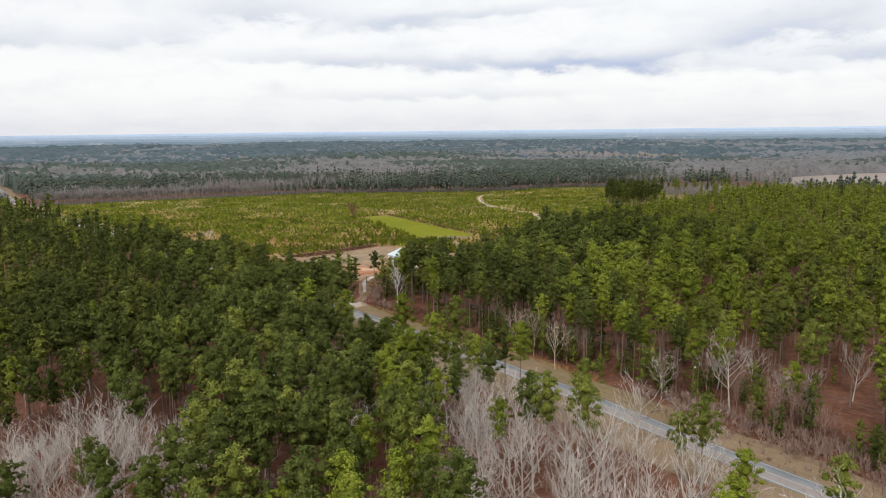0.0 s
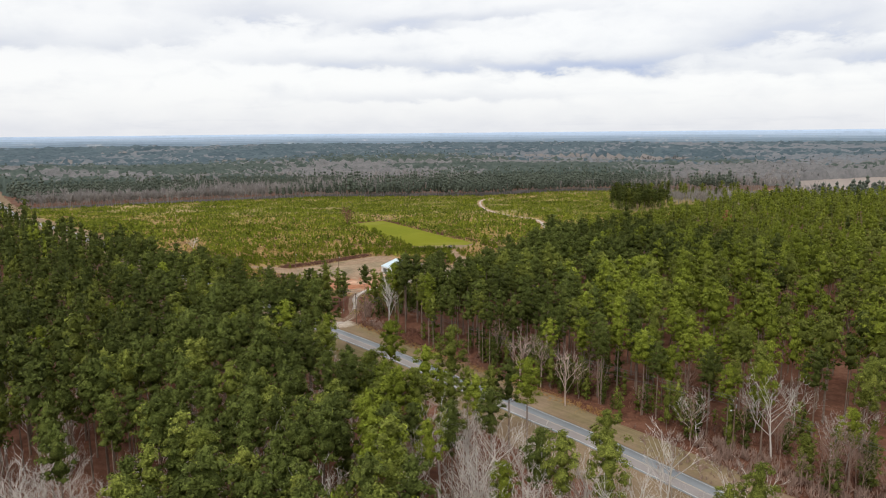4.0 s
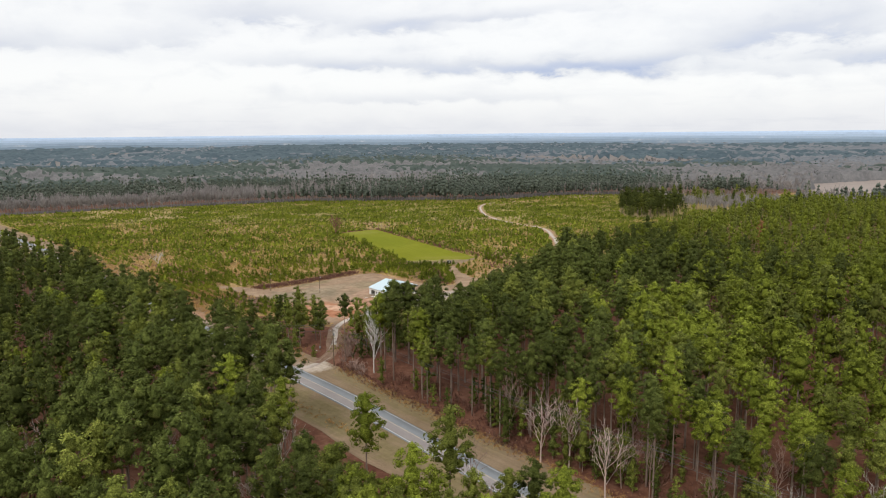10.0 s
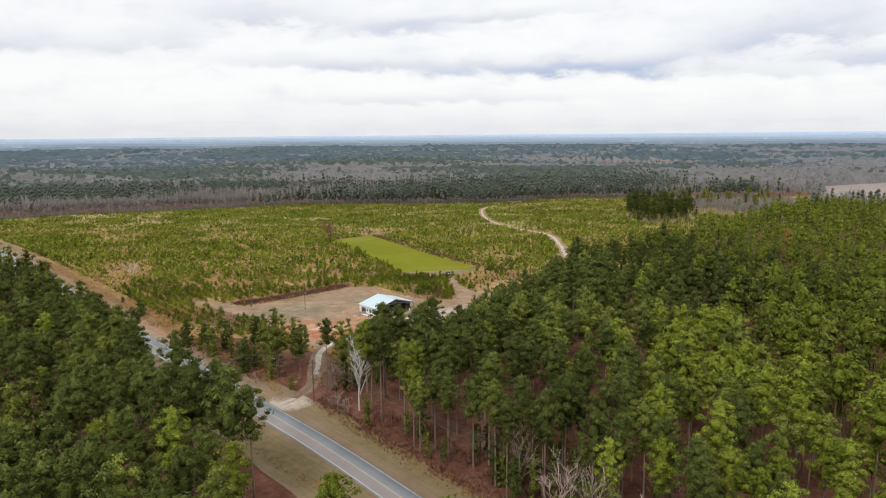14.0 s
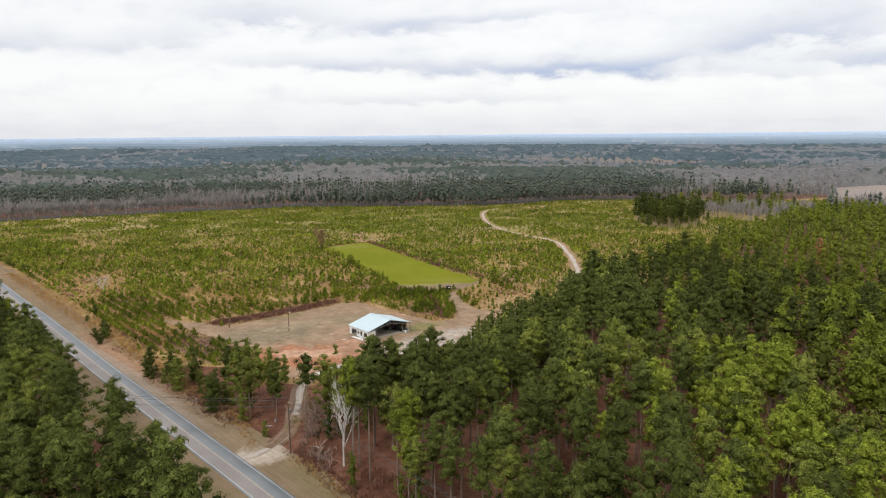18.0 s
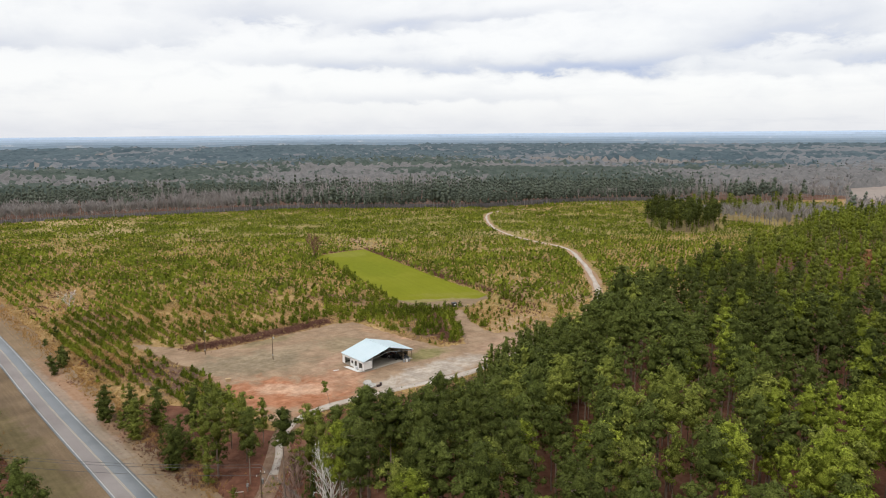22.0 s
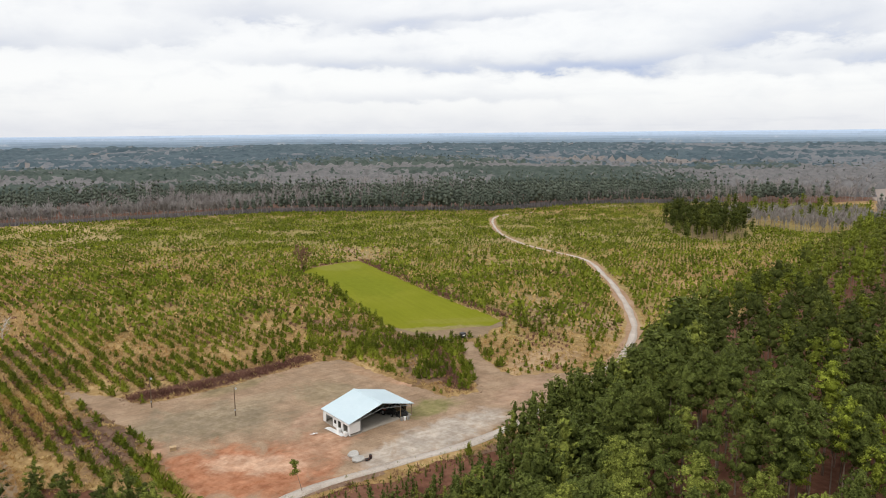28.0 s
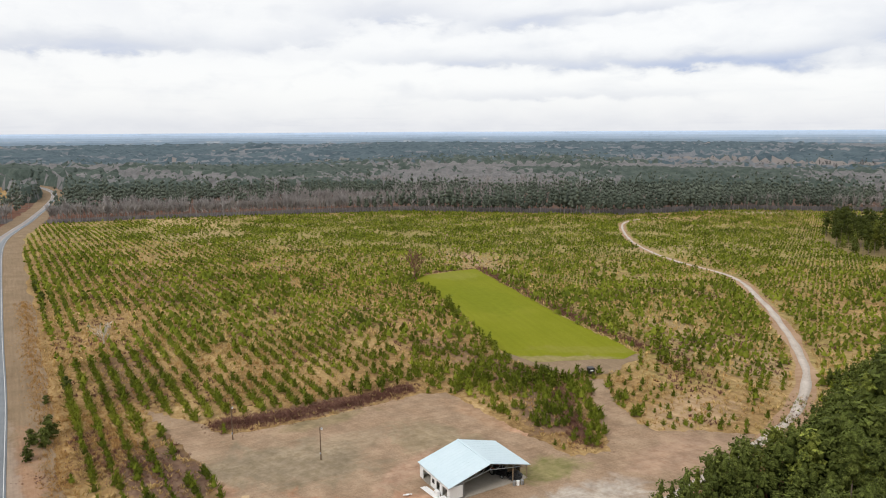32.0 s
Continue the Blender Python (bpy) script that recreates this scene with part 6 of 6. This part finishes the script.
def trailer(m4):
    t = tagged(new("utility_trailer"), "black flat utility trailer stored in the barn", "trailer")
    t.matrix_basis = m4
    piece("deck", boxes((-1.0, 1.0, -1.6, 1.6, 0.6, 0.7)), M_WOOD, t)
    piece("rail", boxes((-1.05, -0.99, -1.6, 1.6, 0.7, 1.1), (0.99, 1.05, -1.6, 1.6, 0.7, 1.1), (-1.0, 1.0, 1.55, 1.61, 0.7, 1.1)), M_BLACK, t)
    piece("tongue", rods(((-0.6, -1.6, 0.6), (0, -2.6, 0.5), 0.05), ((0.6, -1.6, 0.6), (0, -2.6, 0.5), 0.05)), M_BLACK, t)
    wheel(t, -1.15, 0.2, 0.36, 0.22)
    wheel(t, 1.15, 0.2, 0.36, 0.22)


tractor(at_barn(4.2, -1.6, 0.05, 15))
trailer(at_barn(6.8, -1.2, 0.05, -8))


def tarp_heap(m4):
    bm = bmesh.new()
    bmesh.ops.create_icosphere(bm, subdivisions=4, radius=1.0)
    for v in bm.verts:
        n_ = noise.noise(v.co * 2.3 + Vector((3, 1, 2))) * 0.35 + noise.noise(v.co * 6.0) * 0.12
        v.co = Vector((v.co.x * 1.5, v.co.y * 1.1, max(0.0, v.co.z) * 0.95)) * (1 + n_)
        v.co.z = max(0.0, v.co.z)
    t = tagged(new("tarp_heap", bm_mesh("tarp_heap", bm, M_BLACK)), "crumpled black tarpaulin over a heap in the barn", "tarpaulin")
    t.matrix_basis = m4


tarp_heap(at_barn(6.4, -3.9, 0.05, 20))
tarp_heap(at_barn(3.3, 1.8, 0.05, 70))


def drum(m4, mat, label):
    t = tagged(new("drum"), label, "drum", "drums by the barn post")
    t.matrix_basis = m4
    piece("body", rods(((0, 0, 0), (0, 0, 0.88), 0.29), sides=14), mat, t)
    for z in (0.02, 0.3, 0.6, 0.86):
        piece("hoop", rods(((0, 0, z), (0, 0, z + 0.03), 0.305), sides=14), mat, t)


drum(at_barn(5.2, -6.4, -0.08), M_WHITE, "pale plastic drum standing by the barn post")
drum(at_barn(5.95, -6.6, -0.08), M_STEEL, "grey steel drum standing by the barn post")
drum(at_barn(4.5, -6.2, -0.08), M_STEEL, "grey steel drum standing by the barn post")


def shelf_unit(m4):
    t = tagged(new("shelf_rack"), "cluttered wooden rack inside the barn", "rack")
    t.matrix_basis = m4
    for z in (0.4, 1.1, 1.8):
        piece("shelf", boxes((-1.3, 1.3, -0.35, 0.35, z, z + 0.05)), M_WOOD, t)
    for x in (-1.28, 1.28):
        for yy in (-0.33, 0.33):
            piece("upright", boxes((x - 0.04, x + 0.04, yy - 0.04, yy + 0.04, 0, 2.2)), M_WOOD, t)
    for k in range(9):
        x, z = -1.0 + (k % 3) * 0.95, 0.45 + (k // 3) * 0.7
        piece("carton", boxes((x - 0.3, x + 0.3, -0.25, 0.25, z, z + 0.3 + 0.1 * (k % 2)), bevel=0.01), (M_TAN, M_BLACK, M_WHITE)[k % 3], t)


tarp_heap(at_barn(5.2, -1.2, 0.05, 120))
shelf_unit(at_barn(5.2, 5.0, 0.05))
shelf_unit(at_barn(-4.5, 5.0, 0.05))


def lumber(m4, n, ln, mat, label, seed):
    t = tagged(new("lumber_stack"), label, "lumber")
    t.matrix_basis = m4
    rng = np.random.default_rng(seed)
    for k in range(n):
        x, z = (k % 4) * 0.30, (k // 4) * 0.055
        o = float(rng.normal(0, 0.12))
        piece("plank", boxes((x - 0.13, x + 0.13, -ln / 2 + o, ln / 2 + o, z, z + 0.045)), mat, t)


lumber(at_barn(9.6, -4.2, -0.1, 12), 8, 2.6, M_TAN, "small stack of pale planks beside the barn corner", 1)
lumber(at_barn(-9.6, -1.2, -0.1, 5), 4, 6.0, M_WHITE, "long white boards lying along the barn wall", 2)
lumber(at_barn(-13.2, 0.6, -0.02, 60), 2, 1.0, M_WHITE, "loose white boards dropped on the dirt", 3)


def chest(m4, label):
    t = tagged(new("white_cabinet"), label, "cabinet", "white cabinets along the barn wall")
    t.matrix_basis = m4
    piece("body", boxes((-0.3, 0.3, -0.5, 0.5, 0, 0.9), bevel=0.03), M_WHITE, t)
    piece("door", boxes((-0.33, -0.3, -0.45, 0.45, 0.06, 0.84)), M_WHITE, t)
    piece("handle", rods(((-0.36, 0.35, 0.4), (-0.36, 0.35, 0.65), 0.02)), M_STEEL, t)


chest(at_barn(-8.75, -2.0, -0.1), "white metal cabinet standing against the barn wall")
chest(at_barn(-8.75, -4.4, -0.1), "white metal cabinet standing against the barn wall")


def yard_lamp(x, y, h):
    t = tagged(new("yard_lamp"), "slim dark wooden pole with a white security lamp", "lamp post", "yard lamps")
    t.matrix_basis = Matrix.Translation((x, y, gz(x, y) + 0.12))
    piece("pole", rods(((0, 0, -0.1), (0, 0, h), 0.13, 0.09), sides=10), M_POLE, t)
    piece("arm", rods(((0, 0, h - 0.25), (0.45, -0.3, h - 0.1), 0.03)), M_STEEL, t)
    hd = piece("lamp_head", rods(((0.5, -0.33, h - 0.12), (0.5, -0.33, h + 0.12), 0.16, 0.1), sides=12), M_STEEL, t)
    bm = bmesh.new()
    bmesh.ops.create_uvsphere(bm, u_segments=12, v_segments=8, radius=0.19, matrix=Matrix.Translation((0.5, -0.33, h - 0.2)))
    piece("globe", bm, M_LAMP, hd, "white glass refractor")
    piece("meter_box", boxes((-0.12, 0.12, -0.26, -0.1, 1.3, 1.7), bevel=0.01), M_STEEL, t)


yard_lamp(-72.5, 341.2, 7.3)
yard_lamp(-51.3, 335.8, 6.7)


def utility_pole(x, y, h, turn, light=False):
    t = tagged(new("utility_pole"), "tall brown wooden utility pole with insulators and cables", "utility pole", "utility poles")
    t.matrix_basis = Matrix.Translation((x, y, gz(x, y))) @ Matrix.Rotation(turn, 4, "Z")
    piece("pole", rods(((0, 0, -0.2), (0, 0, h), 0.17, 0.11), sides=12), M_POLE, t)
    piece("crossarm", boxes((-0.9, 0.9, -0.06, 0.06, h - 0.6, h - 0.48)), M_POLE, t)
    for k in (-0.8, 0.8, 0.0):
        piece("insulator", rods(((k, 0, h - 0.48 if k else h), (k, 0, h - 0.25 if k else h + 0.22), 0.05, 0.03)), M_LAMP, t)
    piece("transformer", rods(((0.3, 0.0, h - 2.2), (0.3, 0.0, h - 1.4), 0.2), sides=12), M_STEEL, t)
    if light:
        a = piece("lamp_arm", rods(((0, 0, h - 2.6), (-1.4, 0, h - 2.2), 0.04)), M_STEEL, t)
        piece("lamp_head", boxes((-1.8, -1.35, -0.12, 0.12, h - 2.3, h - 2.15), bevel=0.03), M_LAMP, a)


utility_pole(-31.4, 252.6, 11.0, 0.9)
utility_pole(59.0, 155.3, 12.0, 0.7, True)
utility_pole(-84.0, 257.5, 12.0, 1.6)
utility_pole(150.0, 50.0, 12.0, 0.7)


def cable(a, b, sag, r, mat=None):
    cu = bpy.data.curves.new("cable", "CURVE")
    cu.dimensions, cu.bevel_depth, cu.bevel_resolution = "3D", r, 1
    sp = cu.splines.new("POLY")
    n = 24
    sp.points.add(n)
    a, b = Vector(a), Vector(b)
    for k in range(n + 1):
        t = k / n
        p = a.lerp(b, t)
        sp.points[k].co = (p.x, p.y, p.z - 4 * sag * t * (1 - t), 1)
    ob = new("cable", cu)
    cu.materials.append(M_WIRE)
    return tagged(ob, "thin dark overhead cable slung between poles", "cable", "overhead cables")


for dz, off in ((10.2, 0.0), (9.5, 0.4), (8.4, 0.0)):
    cable((-31.4 + off, 252.6, dz), (59.0 + off, 155.3, dz), 1.6, 0.03)
    cable((59.0 + off, 155.3, dz), (150.0 + off, 50.0, dz), 1.6, 0.03)
    cable((-31.4, 252.6 + off, dz), (-84.0, 257.5 + off, dz), 0.9, 0.03)


def gate_side(x, y, turn, ln):
    t = tagged(new("gate_rail"), "white-painted rail on short posts beside the drive entrance", "gate", "gate rails")
    t.matrix_basis = Matrix.Translation((x, y, gz(x, y))) @ Matrix.Rotation(turn, 4, "Z")
    piece("rail", rods(((0, 0, 0.8), (ln, 0, 0.8), 0.05)), M_WHITE, t)
    for k in (0.1, ln - 0.1):
        piece("post", rods(((k, 0, -0.1), (k, 0, 0.9), 0.06)), M_WOOD, t)


gate_side(-40.0, 264.5, 0.1, 1.7)
gate_side(-27.5, 254.5, -0.25, 2.6)


def meter_post(x, y):
    t = tagged(new("meter_post"), "short wooden post with a grey meter box beside the drive", "post")
    t.matrix_basis = Matrix.Translation((x, y, gz(x, y))) @ Matrix.Rotation(0.4, 4, "Z")
    piece("post", boxes((-0.07, 0.07, -0.07, 0.07, -0.1, 2.3), bevel=0.01), M_WOOD, t)
    mb = piece("meter_box", boxes((-0.22, 0.22, -0.25, -0.07, 1.1, 1.75), bevel=0.02), M_STEEL, t)
    piece("dial", rods(((0, -0.25, 1.5), (0, -0.32, 1.5), 0.1), sides=12), M_LAMP, mb)
    piece("conduit", rods(((0, -0.12, -0.05), (0, -0.12, 1.15), 0.03), sides=6), M_STEEL, t)


meter_post(-38.0, 266.0)


def stone_slab(x, y, size, tilt, turn, seed):
    """A broken flat slab of pale concrete, resting on its edge in the dirt."""
    rng = np.random.default_rng(seed)
    bm = bmesh.new()
    n = 9
    rim = [(math.cos(k * 2 * math.pi / n) * size * rng.uniform(0.8, 1.1), math.sin(k * 2 * math.pi / n) * size * 0.68 * rng.uniform(0.8, 1.1)) for k in range(n)]
    low = [bm.verts.new((px, py, 0.0)) for px, py in rim]
    top = [bm.verts.new((px * 0.94, py * 0.94, 0.34 + rng.normal(0, 0.04))) for px, py in rim]
    bm.faces.new(top)
    bm.faces.new(low[::-1])
    for k in range(n):
        bm.faces.new((low[k], low[(k + 1) % n], top[(k + 1) % n], top[k]))
    bmesh.ops.bevel(bm, geom=list(bm.edges), offset=0.05, segments=1, affect="EDGES")
    t = tagged(new("concrete_slab", bm_mesh("concrete_slab", bm, M_SLAB)), "broken pale grey concrete slab tilted on the dirt", "slab", "broken slabs in the yard")
    t.matrix_basis = Matrix.Translation((x, y, gz(x, y) + 0.12 + size * 0.62 * math.sin(radians(abs(tilt))))) @ Matrix.Rotation(turn, 4, "Z") @ Matrix.Rotation(radians(tilt), 4, "X")


M_SLAB = material("pale_weathered_concrete", [(0.33, 0.31, 0.285), (0.45, 0.43, 0.40), (0.56, 0.54, 0.51)], 0.8, 5, bump=0.3)
stone_slab(-22.2, 316.6, 1.35, 24, 0.7, 3)
stone_slab(-21.0, 314.6, 1.25, 30, 0.5, 4)


def scrap_drum(x, y, turn, tip):
    t = tagged(new("scrap_drum"), "rusty dark drum lying beside the broken slabs", "drum", "scrap beside the slabs")
    t.matrix_basis = Matrix.Translation((x, y, gz(x, y) + 0.45)) @ Matrix.Rotation(turn, 4, "Z") @ Matrix.Rotation(radians(tip), 4, "Y")
    piece("body", rods(((0, 0, -0.45), (0, 0, 0.45), 0.29), sides=14), M_BLACK, t)
    for z in (-0.44, -0.15, 0.15, 0.41):
        piece("hoop", rods(((0, 0, z), (0, 0, z + 0.03), 0.305), sides=14), M_RED, t)


scrap_drum(-19.2, 314.6, 0.3, 82)
scrap_drum(-18.7, 315.5, 0.9, 0)


def crate():
    t = tagged(new("wooden_crate"), "weathered tan wooden crate standing on the clay", "crate")
    t.matrix_basis = Matrix.Translation((-59.1, 320.3, gz(-59, 320) + 0.16)) @ Matrix.Rotation(0.4, 4, "Z")
    for z in (0.05, 0.3, 0.55):
        for sx in (-0.6, 0.6):
            piece("slat", boxes((sx - 0.02, sx + 0.02, -0.45, 0.45, z, z + 0.2)), M_TAN, t)
        for sy in (-0.43, 0.43):
            piece("slat", boxes((-0.58, 0.58, sy - 0.02, sy + 0.02, z, z + 0.2)), M_TAN, t)
    piece("lid", boxes((-0.65, 0.65, -0.5, 0.5, 0.76, 0.80)), M_TAN, t)


crate()


def feeder():
    t = tagged(new("deer_blind"), "small black box blind on legs beside the green plot", "blind")
    t.matrix_basis = Matrix.Translation((0.0, 390.5, gz(0, 390.5) + 0.12)) @ Matrix.Rotation(0.4, 4, "Z")
    piece("cabin", boxes((-0.75, 0.75, -0.75, 0.75, 0.9, 2.3), bevel=0.03), M_BLACK, t)
    piece("roof", boxes((-0.85, 0.85, -0.85, 0.85, 2.3, 2.38), bevel=0.02), M_BLACK, t)
    piece("window", boxes((-0.4, 0.4, -0.78, -0.74, 1.6, 1.95)), M_WHITE, t)
    for x in (-0.65, 0.65):
        for yy in (-0.65, 0.65):
            piece("leg", rods(((x, yy, -0.05), (x, yy, 0.95), 0.05)), M_WOOD, t)


feeder()
